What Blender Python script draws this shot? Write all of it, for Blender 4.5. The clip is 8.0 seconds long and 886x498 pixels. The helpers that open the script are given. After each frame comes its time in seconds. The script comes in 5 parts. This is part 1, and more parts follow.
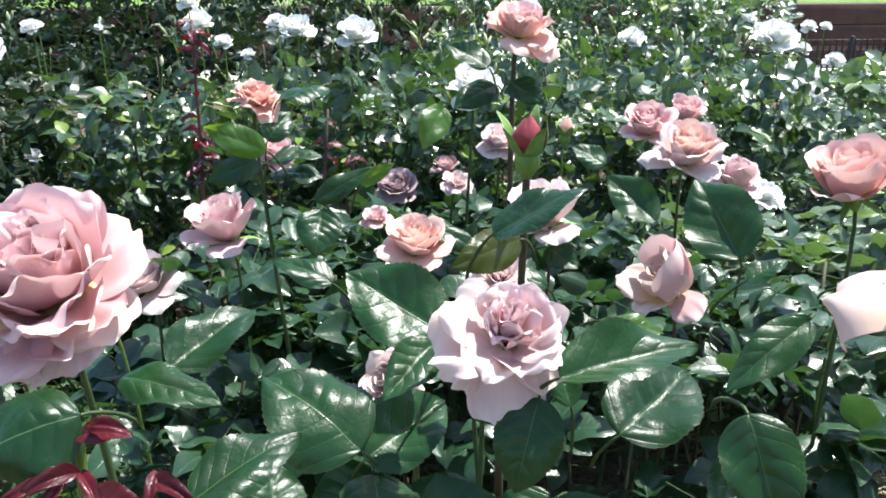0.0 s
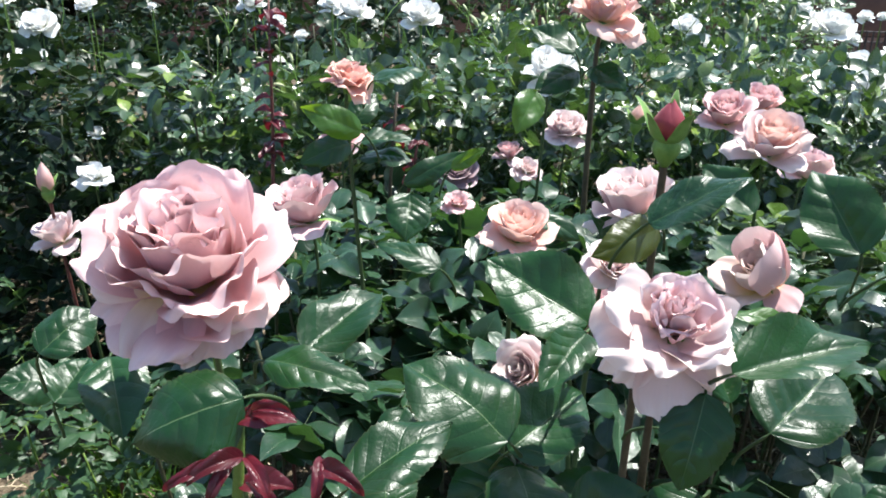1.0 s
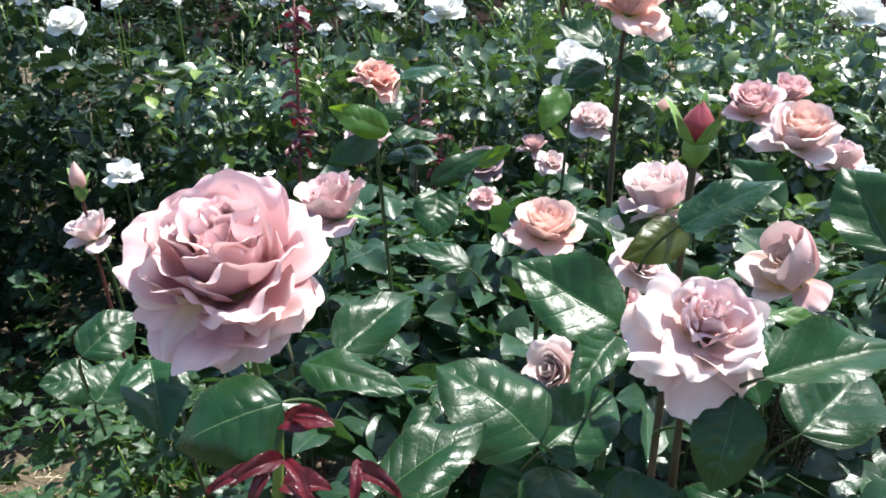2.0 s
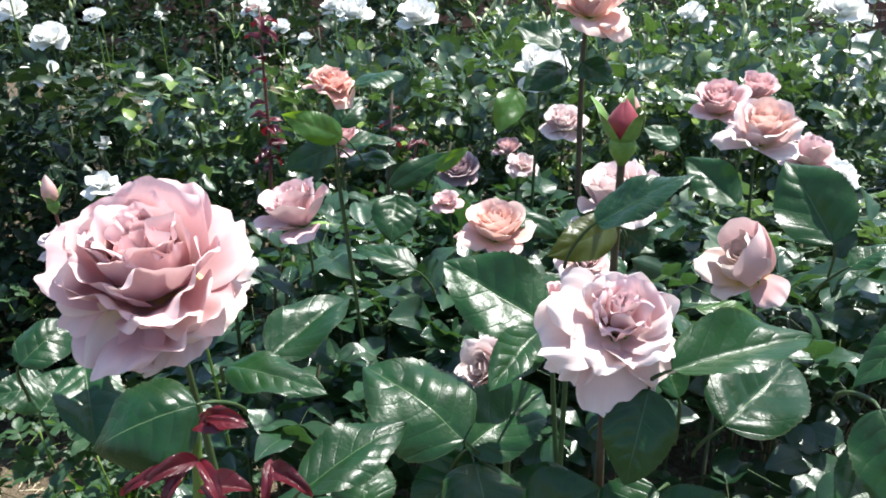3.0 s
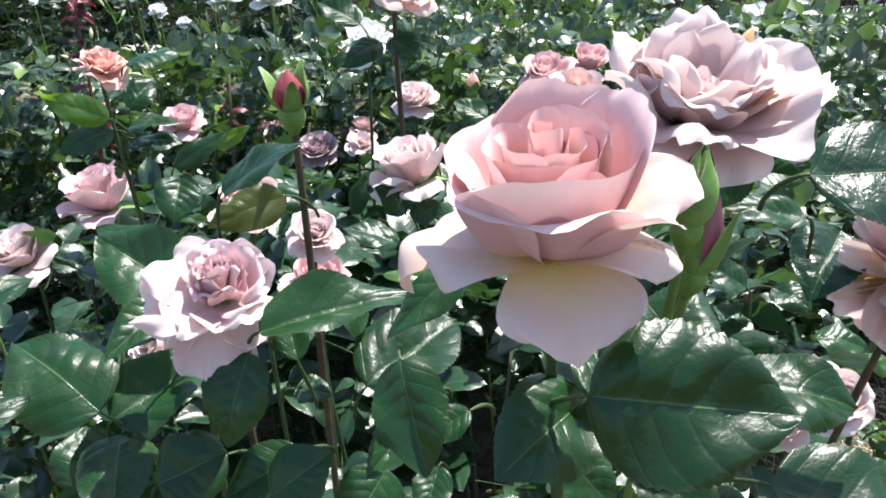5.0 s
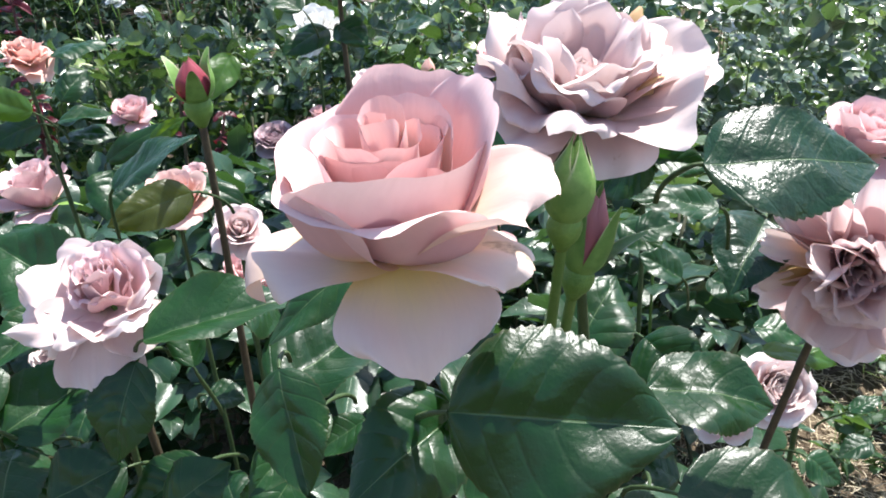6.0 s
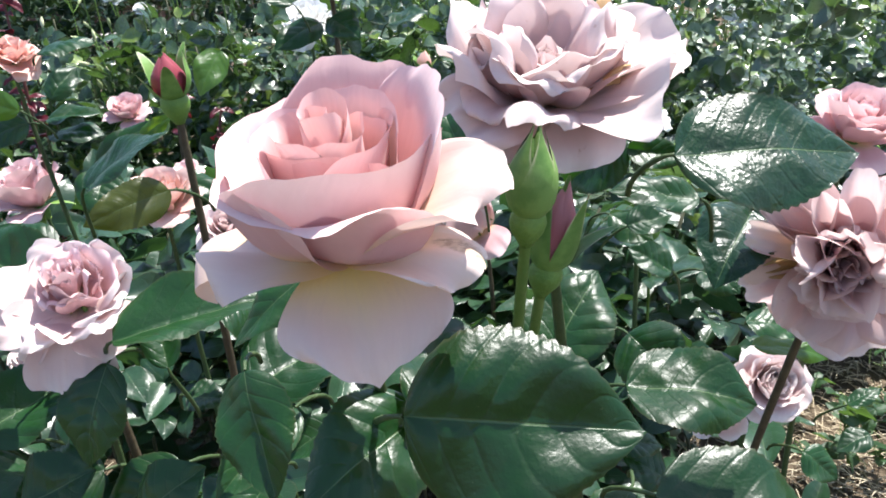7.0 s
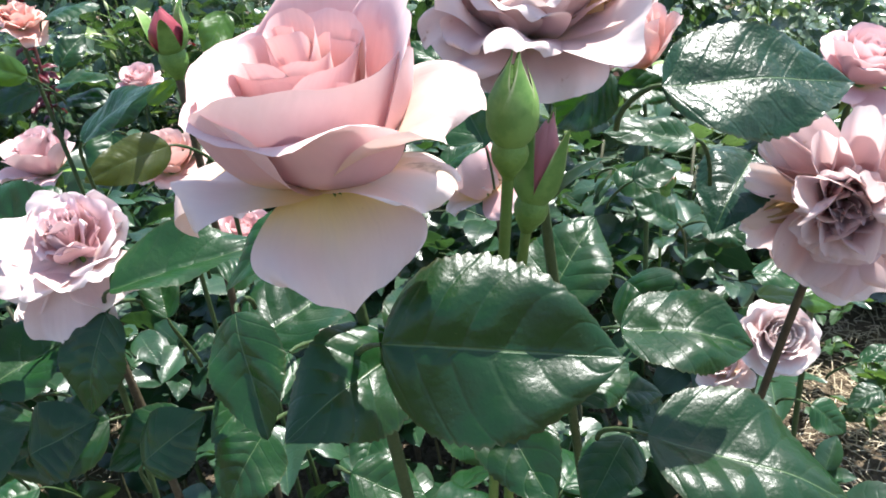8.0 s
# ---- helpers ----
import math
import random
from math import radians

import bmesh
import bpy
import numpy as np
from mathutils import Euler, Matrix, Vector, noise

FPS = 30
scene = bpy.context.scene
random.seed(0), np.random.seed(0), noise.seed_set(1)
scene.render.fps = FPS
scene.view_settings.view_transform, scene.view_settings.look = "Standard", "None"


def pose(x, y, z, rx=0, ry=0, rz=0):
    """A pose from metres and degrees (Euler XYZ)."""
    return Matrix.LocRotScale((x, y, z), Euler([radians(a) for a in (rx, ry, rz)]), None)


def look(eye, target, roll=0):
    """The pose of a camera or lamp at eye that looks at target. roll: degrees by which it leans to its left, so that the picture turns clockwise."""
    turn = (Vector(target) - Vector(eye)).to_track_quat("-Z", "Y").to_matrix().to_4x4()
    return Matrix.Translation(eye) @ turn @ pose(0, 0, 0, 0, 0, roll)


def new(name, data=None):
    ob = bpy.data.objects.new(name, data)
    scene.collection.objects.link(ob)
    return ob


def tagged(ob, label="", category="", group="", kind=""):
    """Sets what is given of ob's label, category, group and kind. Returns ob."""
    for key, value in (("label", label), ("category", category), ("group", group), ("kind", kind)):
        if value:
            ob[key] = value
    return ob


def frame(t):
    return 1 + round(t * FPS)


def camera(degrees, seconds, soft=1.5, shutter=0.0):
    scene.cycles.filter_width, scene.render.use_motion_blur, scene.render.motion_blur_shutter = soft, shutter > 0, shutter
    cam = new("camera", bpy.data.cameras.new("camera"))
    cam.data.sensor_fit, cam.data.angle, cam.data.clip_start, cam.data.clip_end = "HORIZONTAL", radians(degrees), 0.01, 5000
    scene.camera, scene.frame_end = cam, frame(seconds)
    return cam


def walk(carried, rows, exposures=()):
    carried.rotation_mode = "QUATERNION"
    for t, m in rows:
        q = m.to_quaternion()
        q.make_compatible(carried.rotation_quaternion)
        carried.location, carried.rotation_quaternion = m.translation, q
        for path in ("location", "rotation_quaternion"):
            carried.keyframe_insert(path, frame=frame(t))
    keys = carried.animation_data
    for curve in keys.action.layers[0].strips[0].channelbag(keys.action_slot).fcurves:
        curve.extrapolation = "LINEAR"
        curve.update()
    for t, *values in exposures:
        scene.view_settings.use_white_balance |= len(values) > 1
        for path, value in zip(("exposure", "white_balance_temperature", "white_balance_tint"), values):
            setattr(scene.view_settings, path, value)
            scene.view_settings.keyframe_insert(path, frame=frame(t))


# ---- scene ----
cam = camera(58.1, 8.0, 1.8)
SKY_STRENGTH, SUN_STRENGTH = 0.105, 4.8
EXPOSURES = [(0.0, 1.25, 6270, 7), (1.2, 1.21, 6270, 7), (3.0, 1.21, 6270, 7), (4.0, 1.28, 6270, 8), (5.2, 1.21, 6270, 11), (6.3, 1.22, 6270, 11), (7.2, 1.26, 6270, 11), (8.0, 1.38, 6270, 10)]
PATH = [
    (0, (-0.003, 0.006, 1.103), (0.006, 1.883, 0.411), -0.4),
    (0.5, (-0.05, 0.012, 1.097), (-0.04, 1.882, 0.386), 0.5),
    (1, (-0.086, 0.019, 1.098), (-0.129, 1.882, 0.374), 0.4),
    (1.2, (-0.098, 0.022, 1.101), (-0.164, 1.875, 0.352), -0.5),
    (2.3, (-0.082, 0.014, 1.111), (-0.188, 1.865, 0.36), -0.7),
    (2.5, (-0.071, 0.015, 1.11), (-0.173, 1.868, 0.363), -1.2),
    (3, (-0.039, 0.011, 1.108), (-0.144, 1.867, 0.372), -2.0),
    (3.5, (0.003, 0.01, 1.099), (-0.077, 1.868, 0.364), -2.3),
    (3.8, (0.04, 0.005, 1.096), (-0.035, 1.858, 0.346), -2.7),
    (3.9, (0.051, 0.008, 1.093), (-0.018, 1.859, 0.339), -2.9),
    (4, (0.066, 0.009, 1.09), (0.005, 1.86, 0.333), -3.0),
    (4.5, (0.135, -0.007, 1.101), (0.119, 1.837, 0.327), -2.8),
    (5, (0.176, 0.004, 1.092), (0.161, 1.846, 0.314), -3.1),
    (5.2, (0.184, 0.009, 1.087), (0.18, 1.849, 0.305), -3.2),
    (6.3, (0.234, 0.035, 1.082), (0.255, 1.862, 0.268), -3.8),
    (6.5, (0.236, 0.037, 1.08), (0.25, 1.864, 0.267), -3.8),
    (7, (0.243, 0.039, 1.08), (0.24, 1.862, 0.257), -4.7),
    (7.5, (0.245, 0.036, 1.081), (0.204, 1.855, 0.251), -4.4),
    (8, (0.256, 0.034, 1.064), (0.195, 1.831, 0.188), -6.1),
]
walk(cam, [(t, look(eye, target, roll)) for t, eye, target, roll in PATH], EXPOSURES)

# ---- world, sun ----
SUN = Vector((0.33, 0.20, 0.92)).normalized()
world = bpy.data.worlds.new("sky")
scene.world = world
world.use_nodes = True
wn = world.node_tree.nodes
sky = wn.new("ShaderNodeTexSky")
sky.sky_type, sky.sun_disc = "NISHITA", False
sky.sun_elevation = math.asin(SUN.z)
sky.sun_rotation = math.atan2(SUN.x, SUN.y)
wn["Background"].inputs["Strength"].default_value = SKY_STRENGTH
world.node_tree.links.new(sky.outputs[0], wn["Background"].inputs["Color"])
lamp = bpy.data.lights.new("sun", "SUN")
lamp.energy, lamp.angle, lamp.color = SUN_STRENGTH, radians(0.55), (1.0, 0.955, 0.88)
sun = new("sun", lamp)
sun.matrix_world = look((0, 0, 6), Vector((0, 0, 6)) - SUN)


# ---- materials ----
class Nodes:
    """A node material with short calls."""

    def __init__(self, name):
        self.mat = bpy.data.materials.new(name)
        self.mat.use_nodes = True
        self.tree = self.mat.node_tree
        self.bsdf = self.tree.nodes["Principled BSDF"]
        self.out = self.tree.nodes["Material Output"]

    def node(self, kind):
        return self.tree.nodes.new(kind)

    def put(self, value, socket):
        if isinstance(value, bpy.types.NodeSocket):
            self.tree.links.new(value, socket)
        elif isinstance(value, tuple) and len(value) == 3 and socket.type == "RGBA":
            socket.default_value = (*value, 1)
        else:
            socket.default_value = value

    def math(self, op, a, b=0.0, c=0.0, clamp=False):
        n = self.node("ShaderNodeMath")
        n.operation, n.use_clamp = op, clamp
        for value, socket in zip((a, b, c), n.inputs):
            self.put(value, socket)
        return n.outputs[0]

    def mix(self, f, a, b):
        n = self.node("ShaderNodeMix")
        n.data_type = "RGBA"
        self.put(f, n.inputs[0])
        self.put(a, n.inputs[6])
        self.put(b, n.inputs[7])
        return n.outputs[2]

    def noise(self, scale, detail=3.0, rough=0.55, coords="Object"):
        tc = self.node("ShaderNodeTexCoord")
        n = self.node("ShaderNodeTexNoise")
        self.put(tc.outputs[coords], n.inputs["Vector"])
        n.inputs["Scale"].default_value, n.inputs["Detail"].default_value, n.inputs["Roughness"].default_value = scale, detail, rough
        return n.outputs[0]

    def ramp(self, f, lo, hi):
        n = self.node("ShaderNodeMapRange")
        n.interpolation_type = "SMOOTHSTEP"
        self.put(f, n.inputs[0])
        n.inputs[1].default_value, n.inputs[2].default_value = lo, hi
        return n.outputs[0]

    def uv(self):
        n = self.node("ShaderNodeSeparateXYZ")
        m = self.node("ShaderNodeUVMap")
        m.uv_map = "UVMap"
        self.put(m.outputs[0], n.inputs[0])
        return n.outputs[0], n.outputs[1]

    def chance(self):
        """A number of its own for each loose piece and each object."""
        a = self.node("ShaderNodeNewGeometry").outputs["Random Per Island"]
        b = self.node("ShaderNodeObjectInfo").outputs["Random"]
        return self.math("FRACT", self.math("ADD", a, b))

    def bump(self, height, strength, distance):
        n = self.node("ShaderNodeBump")
        n.inputs["Strength"].default_value, n.inputs["Distance"].default_value = strength, distance
        self.put(height, n.inputs["Height"])
        return n.outputs[0]

    def set(self, **values):
        for key, value in values.items():
            self.put(value, self.bsdf.inputs[key.replace("_", " ")])

    def translucent(self, color, share, normal=None):
        t = self.node("ShaderNodeBsdfTranslucent")
        self.put(color, t.inputs[0])
        m = self.node("ShaderNodeMixShader")
        self.put(share, m.inputs[0])
        self.tree.links.new(self.bsdf.outputs[0], m.inputs[1])
        self.tree.links.new(t.outputs[0], m.inputs[2])
        self.tree.links.new(m.outputs[0], self.out.inputs[0])


def leaf_material(name, dark, light, through_color, share=0.22, rough=0.3, rib=(0.13, 0.2, 0.09), ribs=7, gloss=0.5, relief=1.0, lime=0.0, furrow=0.34):
    n = Nodes(name)
    u, v = n.uv()
    side = n.math("ABSOLUTE", n.math("SUBTRACT", n.math("MULTIPLY", v, 2), 1))
    c = n.chance()
    base = n.mix(c, dark, light)
    if lime:  # the youngest leaves
        base = n.mix(n.ramp(n.math("FRACT", n.math("MULTIPLY", c, 7.3)), 1.0 - lime, 1.06 - lime), base, (0.15, 0.22, 0.035))
    blotch = n.noise(48, 5, 0.65)
    base = n.mix(n.math("MULTIPLY", n.ramp(blotch, 0.42, 0.72), 0.5), base, tuple(0.5 * x + 0.012 for x in dark))
    phase = n.math("MULTIPLY", n.math("SUBTRACT", u, n.math("MULTIPLY", side, 0.23)), ribs * math.pi)
    vein = n.math("ABSOLUTE", n.math("SINE", phase))
    veins = n.math("SUBTRACT", 1.0, n.ramp(vein, 0.0, 0.13))
    mid = n.math("SUBTRACT", 1.0, n.ramp(side, 0.004, 0.026))
    base = n.mix(n.math("MULTIPLY", veins, 0.07), base, rib)
    base = n.mix(n.math("MULTIPLY", mid, 0.55), base, rib)
    edge = n.ramp(side, 0.93, 1.0)
    base = n.mix(n.math("MULTIPLY", edge, 0.16), base, (0.14, 0.085, 0.045))
    specks = n.ramp(n.noise(330, 3, 0.6), 0.7, 0.76)
    base = n.mix(n.math("MULTIPLY", specks, 0.25), base, (0.2, 0.24, 0.14))
    wrinkle = n.math("ADD", n.math("MULTIPLY", n.noise(95, 3, 0.55), 1.3), n.math("MULTIPLY", n.noise(420, 3, 0.6), 0.3))
    groove = n.ramp(vein, 0.0, 0.35)
    height = n.math("ADD", wrinkle, n.math("SUBTRACT", n.math("MULTIPLY", groove, furrow), n.math("MULTIPLY", mid, 0.3)))
    n.set(Base_Color=base, Roughness=n.math("ADD", n.math("MULTIPLY", blotch, 0.24), rough - 0.12), Normal=n.bump(height, 0.42, 0.001 * relief))
    n.bsdf.inputs["Specular IOR Level"].default_value = gloss
    n.translucent(n.mix(n.math("MULTIPLY", n.math("ADD", veins, mid, clamp=True), 0.4), through_color, dark), share)
    return n.mat


def petal_material(name, inner, rim, claw, share=0.24, blemish=0.25, rough=0.55, reach=0.42, spot=(0.67, 0.74), scar=False):
    """inner: the middle of the petal, rim: its edge, claw: where it is attached."""
    n = Nodes(name)
    u, v = n.uv()
    c = n.chance()
    cloud = n.noise(38, 4, 0.6)
    base = n.mix(n.ramp(n.math("ADD", u, n.math("MULTIPLY", cloud, 0.3)), 0.75, 1.2), inner, rim)
    base = n.mix(n.math("MULTIPLY", n.math("SUBTRACT", 1.0, n.ramp(u, 0.08, reach)), 0.85), base, claw)
    base = n.mix(n.math("MULTIPLY", c, 0.35), base, rim)
    spots = n.ramp(n.noise(130, 5, 0.75), *spot)
    base = n.mix(n.math("MULTIPLY", spots, blemish), base, (0.45, 0.24, 0.16))
    if scar:  # one withered patch towards a side of the rim
        near = n.math("SUBTRACT", 1.0, n.math("MULTIPLY", n.math("ABSOLUTE", n.math("SUBTRACT", v, 0.36)), 3.6), clamp=True)
        patch = n.ramp(n.math("ADD", n.math("MULTIPLY", near, n.ramp(u, 0.45, 0.75)), n.math("MULTIPLY", n.noise(170, 4, 0.7), 0.6)), 0.72, 0.98)
        base = n.mix(n.math("MULTIPLY", patch, 0.75), base, n.mix(n.ramp(n.noise(420, 3), 0.35, 0.65), (0.30, 0.19, 0.11), (0.66, 0.52, 0.38)))
    streak = n.node("ShaderNodeTexNoise")
    stretch = n.node("ShaderNodeCombineXYZ")
    n.put(n.math("MULTIPLY", u, 1.6), stretch.inputs[0])
    n.put(n.math("ADD", n.math("MULTIPLY", v, 15.0), n.math("MULTIPLY", cloud, 3.0)), stretch.inputs[1])
    n.put(n.math("MULTIPLY", c, 31.0), stretch.inputs[2])
    n.put(stretch.outputs[0], streak.inputs["Vector"])
    streak.inputs["Scale"].default_value, streak.inputs["Detail"].default_value = 2.0, 2.0
    base = n.mix(n.math("MULTIPLY", n.ramp(streak.outputs[0], 0.3, 0.8), 0.12), base, tuple(0.82 * x for x in inner))
    height = n.math("ADD", streak.outputs[0], n.math("MULTIPLY", n.noise(500, 2), 0.25))
    n.set(Base_Color=base, Roughness=rough, Normal=n.bump(height, 0.16, 0.0008))
    n.bsdf.inputs["Specular IOR Level"].default_value = 0.25
    n.bsdf.inputs["Sheen Weight"].default_value = 0.08
    n.translucent(base, share)
    return n.mat


def plain_material(name, a, b, scale, rough=0.6, bump=0.3, depth=0.002, gloss=0.4, detail=5):
    n = Nodes(name)
    f = n.noise(scale, detail, 0.62)
    g = n.noise(scale * 7, 3, 0.6)
    base = n.mix(n.ramp(n.math("ADD", n.math("MULTIPLY", f, 0.7), n.math("MULTIPLY", g, 0.3)), 0.32, 0.68), a, b)
    n.set(Base_Color=base, Roughness=rough, Normal=n.bump(n.math("ADD", f, g), bump, depth))
    n.bsdf.inputs["Specular IOR Level"].default_value = gloss
    return n.mat


LEAF = leaf_material("rose_leaf", (0.005, 0.029, 0.007), (0.012, 0.050, 0.013), (0.07, 0.26, 0.012), share=0.15, rough=0.37, gloss=0.45, relief=1.7, ribs=6, furrow=0.2)
LEAF_WAXY = leaf_material("waxy_rose_leaf", (0.006, 0.027, 0.010), (0.012, 0.042, 0.016), (0.07, 0.22, 0.02), share=0.1, rough=0.3, gloss=0.45, relief=3.0, furrow=0.12)
LEAF_GLOSS = leaf_material("glossy_rose_leaf", (0.009, 0.034, 0.014), (0.027, 0.07, 0.034), (0.12, 0.28, 0.05), share=0.13, rough=0.33, ribs=5, gloss=0.62)
LEAF_YOUNG = leaf_material("young_leaf", (0.03, 0.09, 0.014), (0.055, 0.135, 0.022), (0.26, 0.44, 0.02), share=0.36, rough=0.34)
LEAF_OLIVE = leaf_material("olive_leaf", (0.035, 0.05, 0.008), (0.055, 0.07, 0.012), (0.24, 0.25, 0.015), share=0.35, rough=0.4)
LEAF_RED = leaf_material("red_leaf", (0.055, 0.004, 0.009), (0.11, 0.008, 0.017), (0.26, 0.012, 0.025), share=0.18, rough=0.36, rib=(0.16, 0.03, 0.035))
# one foliage in three tones: shade, middle light and sky glare put into the colour
LEAF_WHITE = leaf_material("shaded_white_rose_leaf", (0.006, 0.018, 0.010), (0.020, 0.042, 0.021), (0.10, 0.2, 0.04), share=0.06, rough=0.36, ribs=5, gloss=0.22, relief=0.6, lime=0.03)
LEAF_MID = leaf_material("mid_lit_rose_leaf", (0.017, 0.044, 0.021), (0.065, 0.115, 0.055), (0.16, 0.32, 0.05), share=0.13, rough=0.28, ribs=5, gloss=0.8, relief=0.6, lime=0.14)
LEAF_GLARE = leaf_material("glare_rose_leaf", (0.025, 0.054, 0.036), (0.16, 0.22, 0.14), (0.22, 0.40, 0.08), share=0.16, rough=0.30, ribs=5, gloss=1.0, relief=0.6, lime=0.12)
LEAF_WEED = leaf_material("low_leaf", (0.022, 0.06, 0.026), (0.045, 0.10, 0.045), (0.16, 0.30, 0.05), share=0.28, rough=0.45)
PINK = petal_material("pink_petal", (0.66, 0.375, 0.385), (0.86, 0.635, 0.635), (0.82, 0.60, 0.28))
PEACH = petal_material("peach_petal", (0.77, 0.465, 0.40), (0.86, 0.63, 0.565), (0.86, 0.70, 0.32))
BLUSH = petal_material("blush_petal", (0.72, 0.52, 0.52), (0.88, 0.76, 0.74), (0.84, 0.72, 0.40))
MAUVE = petal_material("mauve_petal", (0.64, 0.435, 0.43), (0.87, 0.77, 0.75), (0.62, 0.46, 0.26), blemish=0.3)
FADED = petal_material("faded_petal", (0.64, 0.455, 0.45), (0.80, 0.675, 0.655), (0.62, 0.46, 0.24), share=0.24, blemish=0.6, spot=(0.64, 0.7))
WITHERED = petal_material("withered_petal", (0.69, 0.475, 0.47), (0.83, 0.67, 0.65), (0.66, 0.46, 0.38), share=0.46, blemish=0.5)
ROSEBUD = petal_material("rosebud_petal", (0.55, 0.16, 0.175), (0.62, 0.28, 0.30), (0.62, 0.40, 0.26))
DUSK = petal_material("dusky_petal", (0.46, 0.31, 0.36), (0.62, 0.48, 0.51), (0.45, 0.30, 0.2))
CORAL = petal_material("coral_petal", (0.78, 0.41, 0.35), (0.86, 0.59, 0.52), (0.84, 0.58, 0.32))
CRIMSON = petal_material("crimson_petal", (0.26, 0.03, 0.05), (0.42, 0.10, 0.13), (0.55, 0.22, 0.18))
ROSY = petal_material("rosy_pink_petal", (0.655, 0.36, 0.335), (0.86, 0.62, 0.595), (0.84, 0.52, 0.22))
GLOW = petal_material("warm_pink_petal", (0.63, 0.31, 0.295), (0.845, 0.575, 0.55), (0.84, 0.50, 0.20), share=0.13)
DEEP = petal_material("dusty_pink_petal", (0.635, 0.36, 0.362), (0.84, 0.62, 0.615), (0.84, 0.58, 0.24), share=0.15)
SALMON = petal_material("salmon_petal", (0.73, 0.42, 0.385), (0.84, 0.60, 0.56), (0.84, 0.58, 0.3))
CREAM = petal_material("cream_petal", (0.75, 0.54, 0.49), (0.82, 0.65, 0.595), (0.86, 0.66, 0.12), blemish=0.3, reach=0.8)
SCORCHED = petal_material("scorched_petal", (0.80, 0.61, 0.55), (0.86, 0.72, 0.66), (0.86, 0.64, 0.12), blemish=0.4, reach=0.8, scar=True)
BROWNED = petal_material("browned_petal", (0.44, 0.26, 0.10), (0.56, 0.38, 0.2), (0.45, 0.28, 0.12), blemish=0.7)
PALE = petal_material("pale_mauve_petal", (0.71, 0.525, 0.505), (0.85, 0.725, 0.70), (0.74, 0.56, 0.28), blemish=0.3)
HEART = petal_material("rosy_mauve_petal", (0.68, 0.43, 0.44), (0.82, 0.62, 0.63), (0.66, 0.46, 0.28), share=0.15, blemish=0.25)
WHITE = petal_material("white_petal", (0.84, 0.84, 0.81), (0.88, 0.88, 0.87), (0.80, 0.80, 0.55), blemish=0.06)
GREEN_STEM = plain_material("green_stem", (0.09, 0.17, 0.03), (0.15, 0.22, 0.05), 60, 0.45)
DARK_STEM = plain_material("dark_green_stem", (0.03, 0.06, 0.02), (0.06, 0.09, 0.03), 70, 0.5)
SEPAL = plain_material("sepal_green", (0.10, 0.20, 0.035), (0.17, 0.29, 0.06), 90, 0.5)


def sepal_material(name, a, b, edge):
    n = Nodes(name)
    u, v = n.uv()
    side = n.math("ABSOLUTE", n.math("SUBTRACT", n.math("MULTIPLY", v, 2), 1))
    base = n.mix(n.ramp(n.noise(90, 4, 0.6), 0.35, 0.65), a, b)
    pale = n.math("MULTIPLY", n.ramp(n.math("ADD", side, n.math("MULTIPLY", n.noise(260, 3), 0.3)), 0.86, 1.1), n.math("MULTIPLY", n.ramp(u, 0.4, 0.8), 0.8))
    n.set(Base_Color=n.mix(pale, base, edge), Roughness=0.48, Normal=n.bump(n.noise(500, 3), 0.2, 0.0006))
    n.bsdf.inputs["Specular IOR Level"].default_value = 0.35
    return n.mat


BUD_SEPAL = sepal_material("bud_sepal", (0.10, 0.21, 0.045), (0.17, 0.30, 0.075), (0.5, 0.5, 0.3))
PALE_BUD = plain_material("pale_bud", (0.22, 0.30, 0.10), (0.66, 0.64, 0.42), 22, 0.5)
BROWN_STEM = plain_material("brown_stem", (0.045, 0.032, 0.02), (0.09, 0.07, 0.04), 80, 0.6)
RED_STEM = plain_material("red_stem", (0.085, 0.025, 0.022), (0.14, 0.05, 0.04), 80, 0.5)
CANE = plain_material("cane_bark", (0.035, 0.045, 0.02), (0.08, 0.075, 0.04), 50, 0.65)
SOIL = plain_material("mulch_soil", (0.06, 0.045, 0.032), (0.19, 0.15, 0.105), 14, 0.95, 0.9, 0.02, 0.1, 8)
STRAW = plain_material("straw", (0.42, 0.34, 0.23), (0.62, 0.54, 0.40), 30, 0.8)
LAWN = plain_material("lawn_grass", (0.10, 0.19, 0.04), (0.19, 0.30, 0.08), 9, 0.9, 0.8, 0.03, 0.2, 8)
TIMBER = plain_material("brown_timber", (0.055, 0.026, 0.02), (0.085, 0.042, 0.032), 5, 0.7, 0.4)
IRON = plain_material("dark_iron", (0.02, 0.016, 0.018), (0.035, 0.03, 0.03), 40, 0.5)
GRAVEL = plain_material("pale_gravel", (0.42, 0.40, 0.37), (0.66, 0.63, 0.6), 60, 0.9, 0.8, 0.01)


# ---- shapes ----


def mesh_of(name, verts, faces, uvs=None, smooth=True):
    me = bpy.data.meshes.new(name)
    me.from_pydata(np.asarray(verts, float).tolist(), [], [tuple(int(i) for i in f) for f in faces])
    if uvs is not None:
        layer = me.uv_layers.new(name="UVMap")
        loops = np.zeros(len(me.loops), int)
        me.loops.foreach_get("vertex_index", loops)
        layer.data.foreach_set("uv", np.asarray(uvs, float)[loops].ravel())
    me.polygons.foreach_set("use_smooth", [smooth] * len(me.polygons))
    me.update()
    return me


def thing(name, place, label, category, group="", kind=""):
    ob = new(name)
    ob.empty_display_size = 0.02
    ob.location = place
    return tagged(ob, label, category, group, kind)


